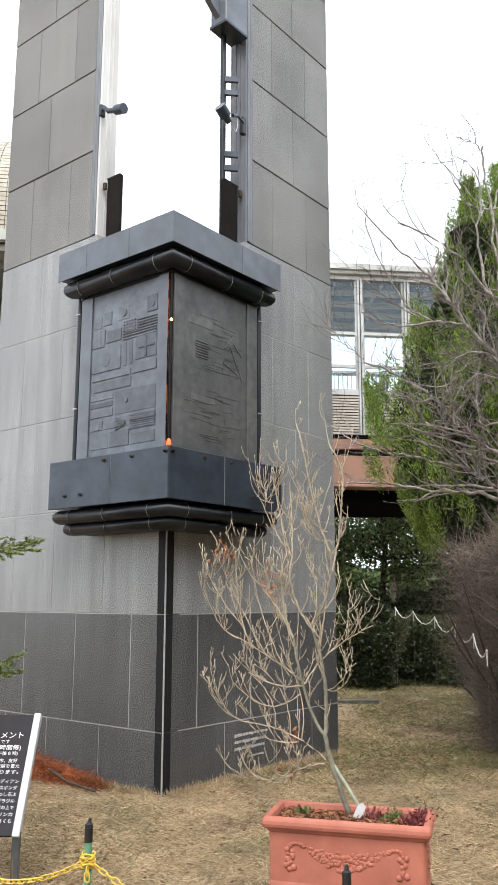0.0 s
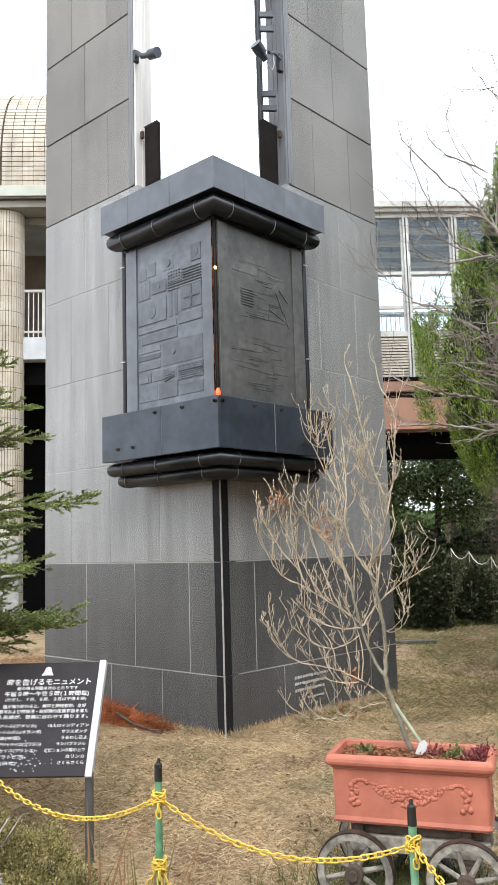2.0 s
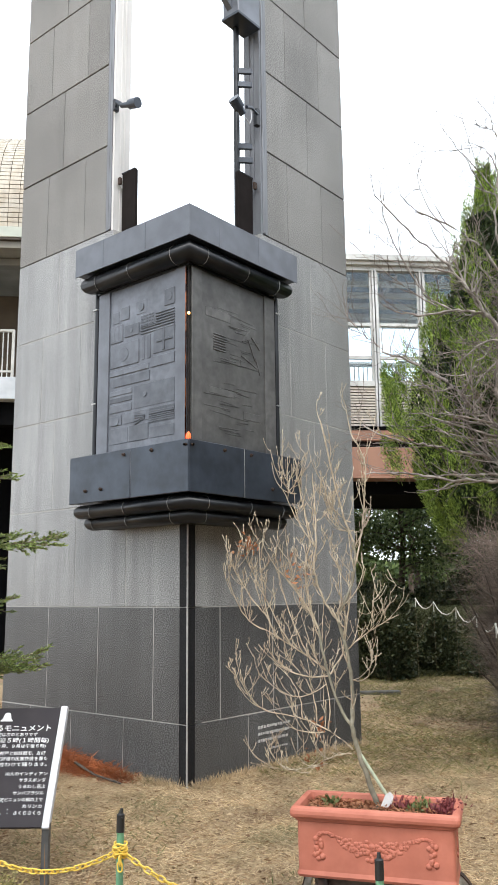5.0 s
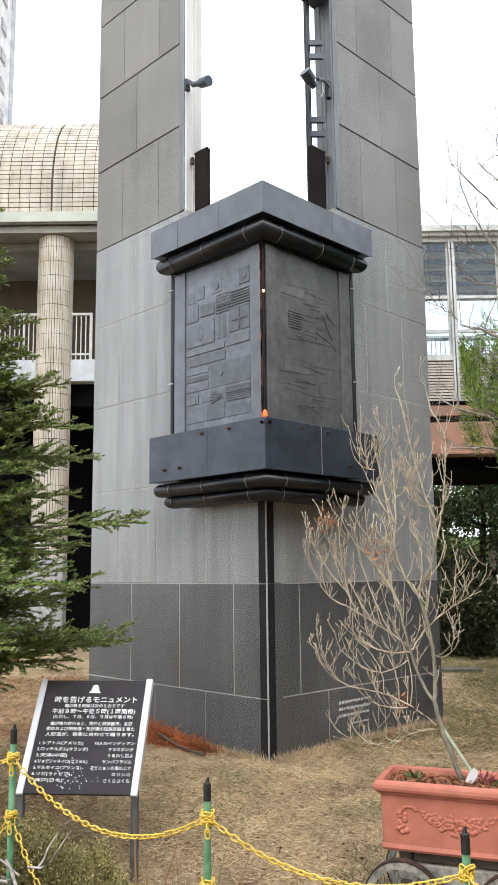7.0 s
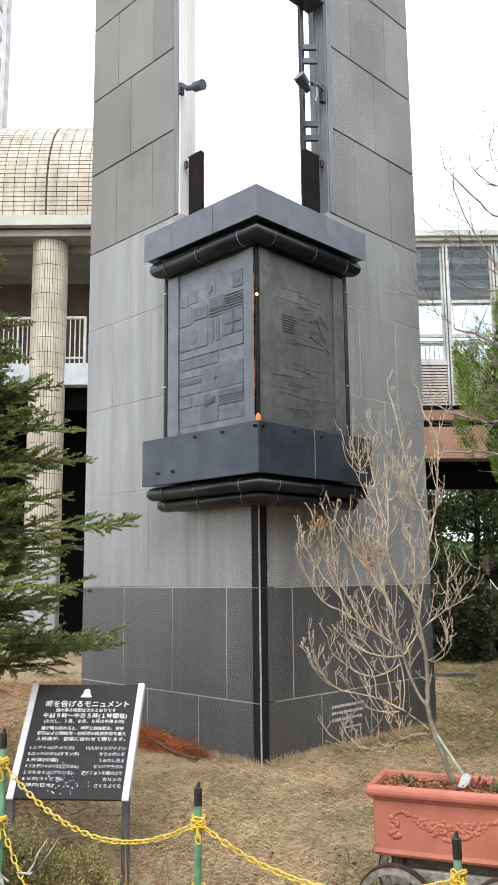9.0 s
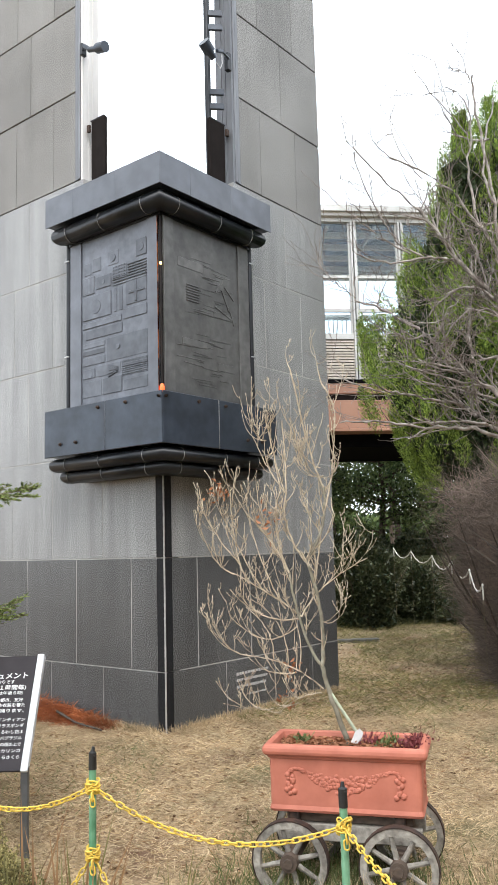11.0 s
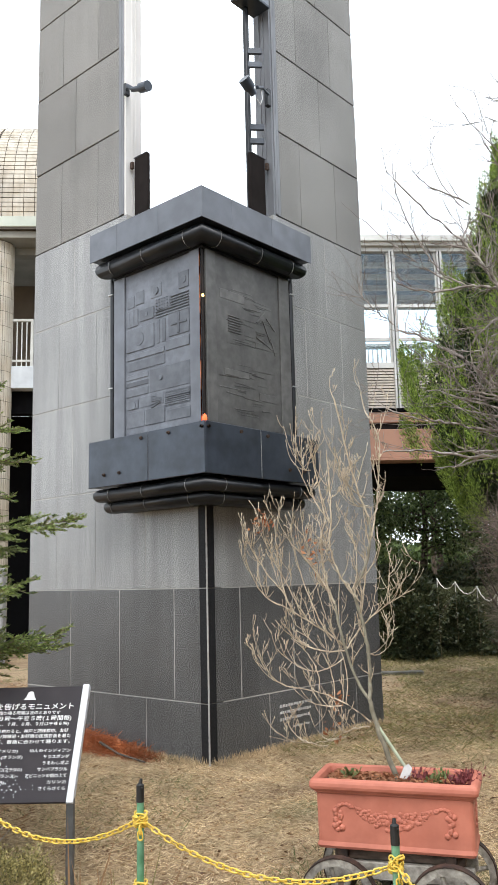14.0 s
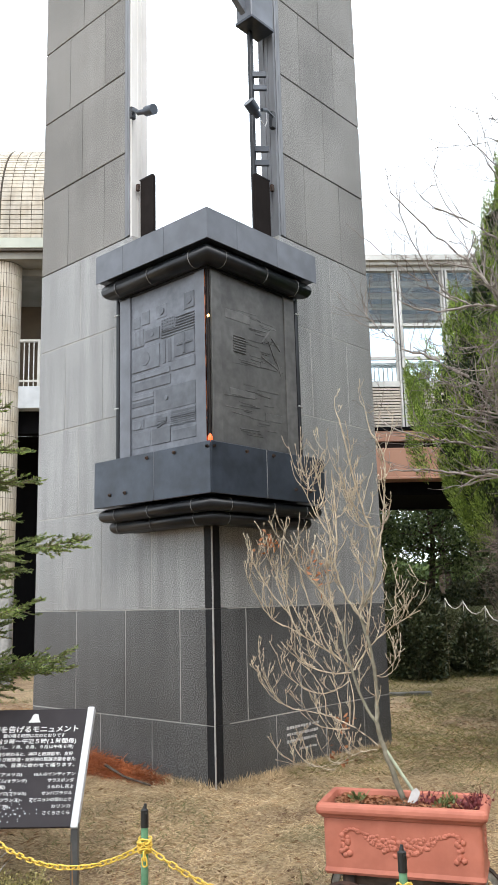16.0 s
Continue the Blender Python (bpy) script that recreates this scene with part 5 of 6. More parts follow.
    part("tag", loft(bmesh.new(), [q, [v + B * 0.002 for v in q]]), M_WHITE, tg)
    part("tag_stem", cyl(bmesh.new(), P(0.13, 0.43, -.058), P(0.14, 0.47, -.058), 0.003, 0.003, 6), M_WHITE, tg)


build_sapling()


def planter_plants():
    rd = random.Random(8)
    specs = [("red_heuchera", "dark red leafy plant in the planter", M_RED, [(0.5, 0.2), (0.7, 0.2), (0.68, 0.12), (0.72, 0.27)], 0.06, 60),
             ("green_seedling", "small green plant in the planter", M_GREENGRASS, [(0.17, 0.2), (0.6, 0.24), (0.57, 0.17)], 0.04, 26)]
    for nm, lb, mt, places, r, n in specs:
        for x, y in places:
            o = root(nm, lb, "plant", PL @ Matrix.Translation((x, y, 0.272)), "plants in the planter")
            k = int(n * rd.uniform(0.7, 1.3))
            C = RNG.normal(0, r * 0.5, (k, 3)) * [1, 1, 0.35] + [0, 0, 0.02]
            C[:, 2] = np.abs(C[:, 2])
            lf = leaves("foliage", C, C * 4 + RNG.normal(0, 0.4, (k, 3)) + [0, 0, 0.6], RNG.uniform(0.014, 0.032, k), 0.007, mt, o, "stuff", bend=0.1)
            L = Limbs()
            for _ in range(5):
                L.add(curve_pts((0, 0, -0.01), (rd.gauss(0, .5), rd.gauss(0, .5), 1), rd.uniform(0.04, 0.11), rd), [0.002] * 6, 4)
            L.make("stem", mt, o)
    # leaf litter on the soil
    n = 1500
    C = np.stack([RNG.uniform(0.06, 0.72, n), RNG.uniform(0.06, 0.3, n), RNG.uniform(0.272, 0.292, n)], 1)
    D = RNG.normal(size=(n, 3)) * [1, 1, 0.25]
    o = leaves("leaf_litter", C, D, RNG.uniform(0.012, 0.035, n), 0.006, M_DRY, None, "stuff", bend=0.15)
    o.matrix_basis = PL
    tagged(o, "dry brown leaves scattered on the planter soil", "leaves", kind="stuff")


planter_plants()


# ---- fir beside the sign ----
def build_fir(name, x, y, z0, z1, rmax, seed, nneedle=34):
    rd = random.Random(seed)
    t = root(name, "dark green fir tree with drooping flat branches", "fir tree", Matrix.Translation((x, y, ground_z(x, y))))
    tr = Limbs()
    tr.add([(0, 0, -0.1), (0.02, 0, 1.2), (0, 0.02, 2.6), (0, 0, z1)], [0.09, 0.075, 0.045, 0.006], 9)
    tr.make("trunk", M_BARK, t)
    br = Limbs()
    P, D = [], []
    boughs = [(0.36, 3.55), (0.59, 2.95), (0.74, 2.74), (0.91, 2.53), (0.95, 2.3), (0.81, 1.99), (1.28, 1.79), (1.02, 1.39), (1.16, 1.13)]
    z = z0
    while z < z1 - 0.1:
        f = (z1 - z) / (z1 - z0)
        k = 7 if f > 0.3 else 6
        a0 = rd.uniform(0, 6.28)
        for i in range(k):
            a = a0 + i * 6.283 / k + rd.gauss(0, 0.18)
            ln = rmax * (0.12 + 0.88 * f ** 0.95) * rd.uniform(0.6, 1.08)
            d = Vector((math.cos(a), math.sin(a), rd.uniform(-0.1, 0.22)))
            zs = z
            if i == 0 and boughs:
                reach, zt = boughs.pop()
                a, ln, zs = 0.792, reach, zt + rd.uniform(-0.1, 0.12)
                d = Vector((0.702 * reach, 0.712 * reach, zt - zs)).normalized()
            pts = curve_pts((0, 0, zs), d, ln, rd, up=0.08, wob=0.05, n=6)
            br.add(pts, [0.016 * f + 0.004, 0.013 * f + 0.004, 0.011 * f + 0.003, 0.008, 0.006, 0.004, 0.002], 5)
            side = Vector((-math.sin(a), math.cos(a), 0))
            segs = [(pts, 0.0)]
            for j in range(2, 25):
                u = j / 25
                q = pts[int(u * 6)].lerp(pts[min(6, int(u * 6) + 1)], u * 6 - int(u * 6))
                sg = 1 if j % 2 else -1
                dd = (d.normalized() * 0.75 + side * sg * rd.uniform(0.6, 1.0) + Vector((0, 0, rd.uniform(-0.3, 0.38))))
                l2 = ln * (0.42 * (1 - u) + 0.1) * rd.uniform(0.7, 1.1)
                tp = curve_pts(q, dd, l2, rd, up=0.05, wob=0.1, n=3)
                br.add(tp, [0.0045, 0.0038, 0.003, 0.002], 4)
                segs.append((tp, u))
                if l2 > 0.2:
                    for jj in (1, 2):
                        for s3 in (-1, 1):
                            d3 = dd.normalized() * 0.8 + d.normalized().cross(Vector((0, 0, 1))) * s3 * 0.7
                            t3 = curve_pts(tp[jj], d3, l2 * 0.4, rd, up=0.05, wob=0.1, n=2)
                            br.add(t3, [0.002, 0.0017, 0.0012], 3)
                            segs.append((t3, u))
            for sp, u in segs:
                tot = sum((b - a_).length for a_, b in zip(sp, sp[1:]))
                cnt = int(tot * nneedle * 5.5)
                for _ in range(cnt):
                    v = rd.random() * (len(sp) - 1)
                    i0 = min(int(v), len(sp) - 2)
                    q = sp[i0].lerp(sp[i0 + 1], v - i0)
                    ax = (sp[i0 + 1] - sp[i0]).normalized()
                    sd = ax.cross(Vector((rd.gauss(0, 0.35), rd.gauss(0, 0.35), 1))).normalized() * rd.choice((-1, 1))
                    P.append(q)
                    D.append(ax * 0.75 + sd + Vector((0, 0, rd.uniform(-0.05, 0.45))))
        z += rd.uniform(0.14, 0.23)
    br.make("branchwork", M_FIRTWIG, t, "stuff", "thin brown branches")
    P, D = np.array([tuple(v) for v in P]), np.array([tuple(v) for v in D])
    leaves("needle_foliage", P, D, RNG.uniform(0.02, 0.035, len(P)), 0.0037, M_FIR, t, "stuff", label="dark green needles, lighter at the tips")


build_fir("fir_tree", -0.36, -2.52, 0.95, 4.15, 1.3, 4, 66)


# ---- thujas behind the bare tree ----
def build_thuja(x, y, outline, seed, plumes):
    """outline: heights and radii of the crown, from its foot to its tip."""
    rd = np.random.default_rng(seed)
    t = root("thuja_tree", "tall bright green thuja with dense upright sprays", "conifer", Matrix.Translation((x, y, ground_z(x, y))), "thujas behind the bare tree")
    hz, hr = np.array([o[0] for o in outline]), np.array([o[1] for o in outline])
    zb, zt = hz[0], hz[-1]
    L = Limbs()
    L.add([(0, 0, -0.1), (0.02, 0.03, zb), (0, 0, (zb + zt) / 2), (0, 0, zt - 0.3)], [0.06, 0.05, 0.04, 0.01], 8)
    rr = random.Random(seed)
    for k in range(50):
        z = rr.uniform(zb, zt - 0.8)
        a = rr.uniform(0, 6.28)
        L.add(curve_pts((0, 0, z - 0.1), (math.cos(a), math.sin(a), 0.7), 0.8 * float(np.interp(z, hz, hr)), rr, up=0.6), [0.02, 0.017, 0.013, 0.01, 0.007, 0.003], 5)
    L.make("trunk", M_BARK, t)
    # flame-shaped plumes of sprays standing on an uneven crown
    zc = rd.uniform(zb, zt, plumes * 6)
    w = np.interp(zc, hz, hr)
    zc = np.append(zc[rd.random(len(zc)) < (0.25 + w) / (0.25 + hr.max())][:plumes], [zt - 0.22, zt - 0.4, zt - 0.5])
    m = len(zc)
    a = rd.uniform(0, 2 * math.pi, m)
    hp = rd.uniform(0.2, 0.42, m)
    rp = hp * rd.uniform(0.28, 0.42, m)
    q = np.maximum(0, np.interp(zc + 0.1, hz, hr) - rp * 0.8) * rd.uniform(0.62, 1.06, m)
    C = np.stack([q * np.cos(a), q * np.sin(a), zc], 1)
    lean = np.stack([np.cos(a) * 0.35, np.sin(a) * 0.35, np.ones(m)], 1)
    n = 520
    v = unit(rd.normal(size=(m * n, 3))) * rd.uniform(0.55, 1.0, (m * n, 1))
    h = np.repeat(hp, n)[:, None]
    ax = np.repeat(lean, n, 0)
    up = v[:, 2:3]
    taper = np.where(up > 0, 1 - 0.75 * up, 1.0)
    P = np.repeat(C, n, 0) + ax * up * h + np.concatenate([v[:, :2] * np.repeat(rp, n)[:, None] * taper, np.zeros((m * n, 1))], 1)
    D = ax * 0.9 + np.concatenate([v[:, :2] * 0.9, np.zeros((m * n, 1))], 1) + rd.normal(0, 0.3, (m * n, 3))
    leaves("foliage", P, D, rd.uniform(0.025, 0.058, m * n), rd.uniform(0.0035, 0.007, m * n), M_THUJA, t, "stuff", bend=0.06, label="bright green upright sprays")
    # inner leaves in a dark copy of the green, painting shade between plumes
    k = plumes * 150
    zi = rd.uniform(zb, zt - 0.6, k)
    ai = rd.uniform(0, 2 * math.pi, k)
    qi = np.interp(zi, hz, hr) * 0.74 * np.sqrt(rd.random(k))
    leaves("inner_foliage", np.stack([qi * np.cos(ai), qi * np.sin(ai), zi], 1), rd.normal(0, 0.6, (k, 3)) + [0, 0, 0.6], rd.uniform(0.05, 0.1, k), rd.uniform(0.01, 0.02, k), M_THUJA_SHADE, t, "stuff", bend=0.1,
           label="inner leaves coloured dark for the crown's shade")


build_thuja(0.72, 4.7, ((2.25, 0.7), (2.5, 0.95), (2.9, 1.2), (3.25, 1.42), (3.62, 1.48), (4.2, 1.33), (4.64, 1.06), (5.0, 0.82), (5.44, 0.58), (5.8, 0.42), (6.17, 0.33), (6.47, 0.25), (6.78, 0.05)), 1, 330)
build_thuja(0.85, 5.35, ((2.6, 0.8), (4.0, 0.8), (5.4, 0.5), (6.4, 0.32), (6.9, 0.2), (7.28, 0.04)), 2, 110)
build_thuja(1.66, 4.8, ((1.8, 0.7), (3.5, 0.95), (5.0, 0.75), (6.2, 0.5), (7.0, 0.32), (7.62, 0.05)), 3, 190)
build_thuja(2.75, 5.4, ((1.6, 0.7), (3.6, 1.0), (6.0, 0.7), (7.6, 0.4), (8.6, 0.05)), 6, 110)


# ---- bare tree whose limbs reach in ----
def build_bare_tree():
    rd = random.Random(5)
    t = root("bare_tree", "leafless tree with pale grey spreading branches", "tree", Matrix.Translation((3.05, 1.55, 0)))
    R, B = Vector((0.777, 0.6295, 0)), Vector((-0.6295, 0.777, 0))
    big, small, fine = Limbs(), Limbs(), Limbs()

    def Q(a, z, b=0.0):
        return R * a + B * b + Vector((0, 0, z))

    def twig(p, d, ln, r, lvl):
        n = 6
        pts = curve_pts(p, d, ln, rd, up=0.4, wob=0.17, n=n)
        (small if r > 0.0045 else fine).add(pts, [max(0.0018, r * (1 - 0.11 * i)) for i in range(n + 1)], 5 if r > 0.0045 else 3)
        if lvl >= 2:
            return
        for i in range(1, n + 1):
            for _ in range(rd.choice((0, 1, 1, 1)) if lvl == 0 else rd.choice((0, 0, 1))):
                dd = (pts[i] - pts[i - 1]).normalized()
                a = Vector((rd.gauss(0, 0.7), rd.gauss(0, 0.7), rd.gauss(0.1, 0.6)))
                twig(pts[i], dd * 0.7 + a, ln * rd.uniform(0.3, 0.6), r * 0.6, lvl + 1)

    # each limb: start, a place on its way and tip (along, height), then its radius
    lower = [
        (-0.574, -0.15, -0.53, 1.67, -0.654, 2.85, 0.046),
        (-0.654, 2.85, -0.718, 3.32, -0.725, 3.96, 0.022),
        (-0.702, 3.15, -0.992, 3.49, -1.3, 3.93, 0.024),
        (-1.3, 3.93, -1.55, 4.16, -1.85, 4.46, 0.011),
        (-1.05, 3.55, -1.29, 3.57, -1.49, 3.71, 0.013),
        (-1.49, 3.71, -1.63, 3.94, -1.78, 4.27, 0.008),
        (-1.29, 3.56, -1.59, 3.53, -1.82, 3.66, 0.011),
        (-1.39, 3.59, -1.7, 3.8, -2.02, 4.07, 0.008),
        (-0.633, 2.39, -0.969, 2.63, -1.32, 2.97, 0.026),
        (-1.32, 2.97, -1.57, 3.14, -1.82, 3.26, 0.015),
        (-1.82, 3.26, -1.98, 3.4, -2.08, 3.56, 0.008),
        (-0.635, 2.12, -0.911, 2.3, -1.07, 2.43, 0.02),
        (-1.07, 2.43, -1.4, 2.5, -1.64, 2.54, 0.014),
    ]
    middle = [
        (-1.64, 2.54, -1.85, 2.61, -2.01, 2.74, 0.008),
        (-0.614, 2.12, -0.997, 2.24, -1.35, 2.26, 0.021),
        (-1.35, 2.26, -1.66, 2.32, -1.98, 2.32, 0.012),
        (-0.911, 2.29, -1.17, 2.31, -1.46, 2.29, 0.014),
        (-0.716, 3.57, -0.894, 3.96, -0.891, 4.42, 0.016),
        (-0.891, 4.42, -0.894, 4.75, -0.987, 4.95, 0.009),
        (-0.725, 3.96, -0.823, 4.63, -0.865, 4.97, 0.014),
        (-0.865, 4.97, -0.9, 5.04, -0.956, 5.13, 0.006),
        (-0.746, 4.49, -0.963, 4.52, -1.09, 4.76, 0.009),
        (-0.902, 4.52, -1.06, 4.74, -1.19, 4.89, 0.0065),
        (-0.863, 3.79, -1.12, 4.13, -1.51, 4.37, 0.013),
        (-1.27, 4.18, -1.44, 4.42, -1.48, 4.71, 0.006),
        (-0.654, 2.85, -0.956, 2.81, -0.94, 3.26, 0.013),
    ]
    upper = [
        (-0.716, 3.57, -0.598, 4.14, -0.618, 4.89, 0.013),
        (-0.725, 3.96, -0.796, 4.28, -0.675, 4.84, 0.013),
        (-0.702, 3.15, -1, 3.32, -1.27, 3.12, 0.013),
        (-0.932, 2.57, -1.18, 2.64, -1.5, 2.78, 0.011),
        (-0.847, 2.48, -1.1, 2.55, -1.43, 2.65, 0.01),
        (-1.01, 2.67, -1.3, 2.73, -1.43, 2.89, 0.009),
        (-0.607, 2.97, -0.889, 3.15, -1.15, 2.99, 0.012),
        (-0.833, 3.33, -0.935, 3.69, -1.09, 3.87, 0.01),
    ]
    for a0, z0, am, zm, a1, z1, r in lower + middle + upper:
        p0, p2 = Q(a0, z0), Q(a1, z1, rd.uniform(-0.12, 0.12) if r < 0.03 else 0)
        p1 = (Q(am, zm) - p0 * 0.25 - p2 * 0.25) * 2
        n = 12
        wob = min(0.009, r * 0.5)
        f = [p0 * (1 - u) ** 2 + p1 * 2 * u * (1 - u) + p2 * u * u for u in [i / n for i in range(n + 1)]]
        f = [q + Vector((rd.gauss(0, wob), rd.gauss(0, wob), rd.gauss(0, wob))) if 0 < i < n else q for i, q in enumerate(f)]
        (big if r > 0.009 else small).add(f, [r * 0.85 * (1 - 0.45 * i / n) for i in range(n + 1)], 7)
        if r < 0.0095:
            twig(f[-1], f[-1] - f[-2], 0.25, 0.0042, 1)
        if r > 0.03:
            continue
        dense = a1 > -1.35 and z1 < 4.0
        for i in range(1, n + 1):
            for _ in range(rd.choice((1, 1, 2, 2)) if dense else rd.choice((0, 1, 1)) if z1 < 4.5 else rd.choice((0, 0, 1))):
                dd = (f[i] - f[i - 1]).normalized()
                a = R * rd.gauss(-0.3, 0.7) + B * rd.gauss(0, 0.6) + Vector((0, 0, rd.gauss(0.1, 0.6)))
                twig(f[i], dd * 0.9 + a, rd.uniform(0.15, 0.55), max(0.0036, r * 0.32), 0 if dense else 1)
    big.make("trunk", M_PALETWIG, t)
    small.make("branchwork", M_PALETWIG, t, "stuff", "pale grey branches")
    fine.make("twig_mass", M_DARKTWIG, t, "stuff", "fine grey twigs")


build_bare_tree()


# ---- purple-brown leafless shrubs ----
def build_twig_shrub(x, y, r, h, seed, n, lean=(0, 0), material=None, nm="leafless_shrub", lb="dense leafless purple-brown shrub"):
    rd = np.random.default_rng(seed)
    t = root(nm, lb, "shrub", Matrix.Translation((x, y, ground_z(x, y))), "leafless shrubs")
    n = int(n * 1.35)
    a = rd.uniform(0, 2 * math.pi, n)
    zf = rd.uniform(0, 0.78, n) * (rd.random(n) < 0.85)
    q = r * (0.4 + 0.5 * zf) * np.sqrt(rd.random(n))
    p = np.stack([q * np.cos(a) + lean[0] * zf * h * 0.4, q * np.sin(a) + lean[1] * zf * h * 0.4, zf * h], 1)
    d = np.stack([np.cos(a) * 0.55 + lean[0], np.sin(a) * 0.55 + lean[1], np.full(n, 0.9)], 1) + rd.normal(0, 0.6, (n, 3))
    d = unit(d)
    ln = rd.uniform(0.12, 0.55, n) * h * 0.45
    V, F = [], []
    seg = 3
    rows = [p]
    for k in range(seg):
        d = unit(d + rd.normal(0, 0.42, (n, 3)))
        rows.append(rows[-1] + d * (ln / seg)[:, None])
    s1 = unit(np.cross(d, rd.normal(size=(n, 3))))
    s2 = np.cross(d, s1)
    allv = []
    for k, pr in enumerate(rows):
        rad = (0.0036 * (1 - 0.26 * k)) * rd.uniform(0.6, 1.2, n)[:, None]
        for c in range(3):
            ang = 2 * math.pi * c / 3
            allv.append(pr + (s1 * math.cos(ang) + s2 * math.sin(ang)) * rad)
    Vv = np.stack(allv, 1).reshape(-1, 3)
    m = 3 * (seg + 1)
    base = np.arange(n)[:, None] * m
    fs = []
    for k in range(seg):
        for c in range(3):
            j = (c + 1) % 3
            fs.append(np.concatenate([base + k * 3 + c, base + k * 3 + j, base + (k + 1) * 3 + j, base + (k + 1) * 3 + c], 1))
    quick_mesh("twig_mass", Vv, np.concatenate(fs), material or M_TWIG, t, "stuff", "tangled thin twigs")
    L = Limbs()
    rr = random.Random(seed)
    for k in range(9):
        an = rr.uniform(0, 6.28)
        L.add(curve_pts((0.1 * math.cos(an), 0.1 * math.sin(an), -0.05), (math.cos(an) * .6 + lean[0], math.sin(an) * .6 + lean[1], 1), h * 0.8, rr), [0.02, 0.018, 0.015, 0.012, 0.009, 0.004], 5)
    L.make("stem_mass", M_BARK, t, "stuff")


build_twig_shrub(2.1, 3.2, 0.8, 2.65, 31, 9500)
build_twig_shrub(1.42, 4.05, 0.92, 2.6, 32, 9500, (-0.12, -0.1))
build_twig_shrub(2.95, 2.7, 0.85, 2.75, 33, 7500)
build_twig_shrub(2.25, 2.6, 0.4, 0.8, 34, 2200, (-0.35, -0.3))
build_twig_shrub(0.55, 5.6, 0.8, 1.5, 35, 4500, (-0.2, -0.2))
build_twig_shrub(3.3, 3.8, 0.9, 2.6, 36, 5000)
build_twig_shrub(1.75, 4.0, 0.8, 2.4, 39, 5000)


# ---- hedge shrubs and woods beyond ----
def build_leaf_shrub(x, y, r, h, seed, n, material, nm="evergreen_shrub", lb="rounded dark green evergreen shrub", cat="shrub", size=0.05):
    rd = np.random.default_rng(seed)
    t = root(nm, lb, cat, Matrix.Translation((x, y, ground_z(x, y))))
    v = unit(rd.normal(size=(n, 3)))
    v[:, 2] = np.abs(v[:, 2])
    lump = 1 + 0.18 * np.sin(v[:, 0] * 7 + seed) * np.sin(v[:, 1] * 6) + 0.12 * np.sin(v[:, 2] * 9 + seed) + rd.normal(0, 0.05, n)
    C = v * [r, r, h] * (lump * rd.uniform(0.72, 1, n) ** 0.5)[:, None]
    C[:, 2] = np.maximum(C[:, 2], rd.uniform(0, 0.15, n))
    leaves("foliage", C, v + rd.normal(0, 0.7, (n, 3)), rd.uniform(0.7, 1.5, n) * size, rd.uniform(0.25, 0.45, n) * size, material, t, "stuff", bend=0.12)
    L = Limbs()
    rr = random.Random(seed)
    for k in range(7):
        a = rr.uniform(0, 6.28)
        L.add(curve_pts((0, 0, -0.05), (math.cos(a) * .5, math.sin(a) * .5, 1), h * 0.85, rr), [0.02, 0.018, 0.014, 0.01, 0.007, 0.003], 5)
    L.make("stem_mass", M_BARK, t, "stuff")


build_leaf_shrub(-3.0, 8.0, 0.56, 1.6, 41, 17000, M_HEDGE, size=0.06)
build_leaf_shrub(-3.75, 7.9, 0.55, 1.4, 42, 15000, M_HEDGE, size=0.06)
build_leaf_shrub(-2.55, 9.25, 0.46, 0.85, 43, 11000, M_HEDGE, size=0.06)
build_leaf_shrub(-1.5, 9.3, 0.6, 0.7, 44, 6000, M_HEDGE)


def build_wood_tree(s, w, h, r, seed, trunk=0.12, clear=0.35):
    rd = random.Random(seed)
    x, y, _ = S(s, w, 0)
    t = root("woodland_tree", "dark green broadleaf tree in the shade beyond the bridge", "tree", Matrix.Translation((x, y, -0.1)), "trees beyond the bridge")
    L = Limbs()
    L.add([(0, 0, 0), (rd.gauss(0, .1), 0, h * .3), (rd.gauss(0, .15), rd.gauss(0, .1), h * .6), (rd.gauss(0, .2), 0, h * .95)], [trunk, trunk * .8, trunk * .6, trunk * .15], 7)
    P = []
    for k in range(26):
        z = rd.uniform(h * clear, h * 0.95)
        a = rd.uniform(0, 6.28)
        ln = r * rd.uniform(0.5, 1.05) * (1.15 - 0.6 * z / h)
        pts = curve_pts((0, 0, z), (math.cos(a), math.sin(a), 0.25), ln, rd, up=0.15)
        L.add(pts, [trunk * .3, trunk * .25, trunk * .2, trunk * .14, trunk * .1, trunk * .03], 4)
        for q in pts[2:]:
            P += [np.array(q) + RNG.normal(0, 0.26, 3) for _ in range(55)]
    L.make("trunk", M_BARK, t)
    P = np.array(P)
    leaves("crown", P, RNG.normal(size=P.shape), RNG.uniform(0.07, 0.16, len(P)), RNG.uniform(0.02, 0.045, len(P)), M_WOODS, t, "stuff", bend=0.1)


rdw = random.Random(77)
for i, (s, w, h, r) in enumerate(((4.4, 15.5, 5.2, 1.5), (6.3, 16.5, 5.0, 1.9), (8.2, 14.8, 4.6, 1.8), (5.3, 19, 6.0, 2.2), (7.6, 20, 6.5, 2.2), (9.8, 18, 6.0, 2.2),
                                  (3.4, 20, 6.5, 2.0), (11.5, 16, 5.5, 2.0), (4.6, 24, 7, 2.4), (9.0, 25, 7, 2.6), (1.8, 17, 6, 1.8))):
    build_wood_tree(s, w, h, r, 100 + i, 0.13, 0.36)
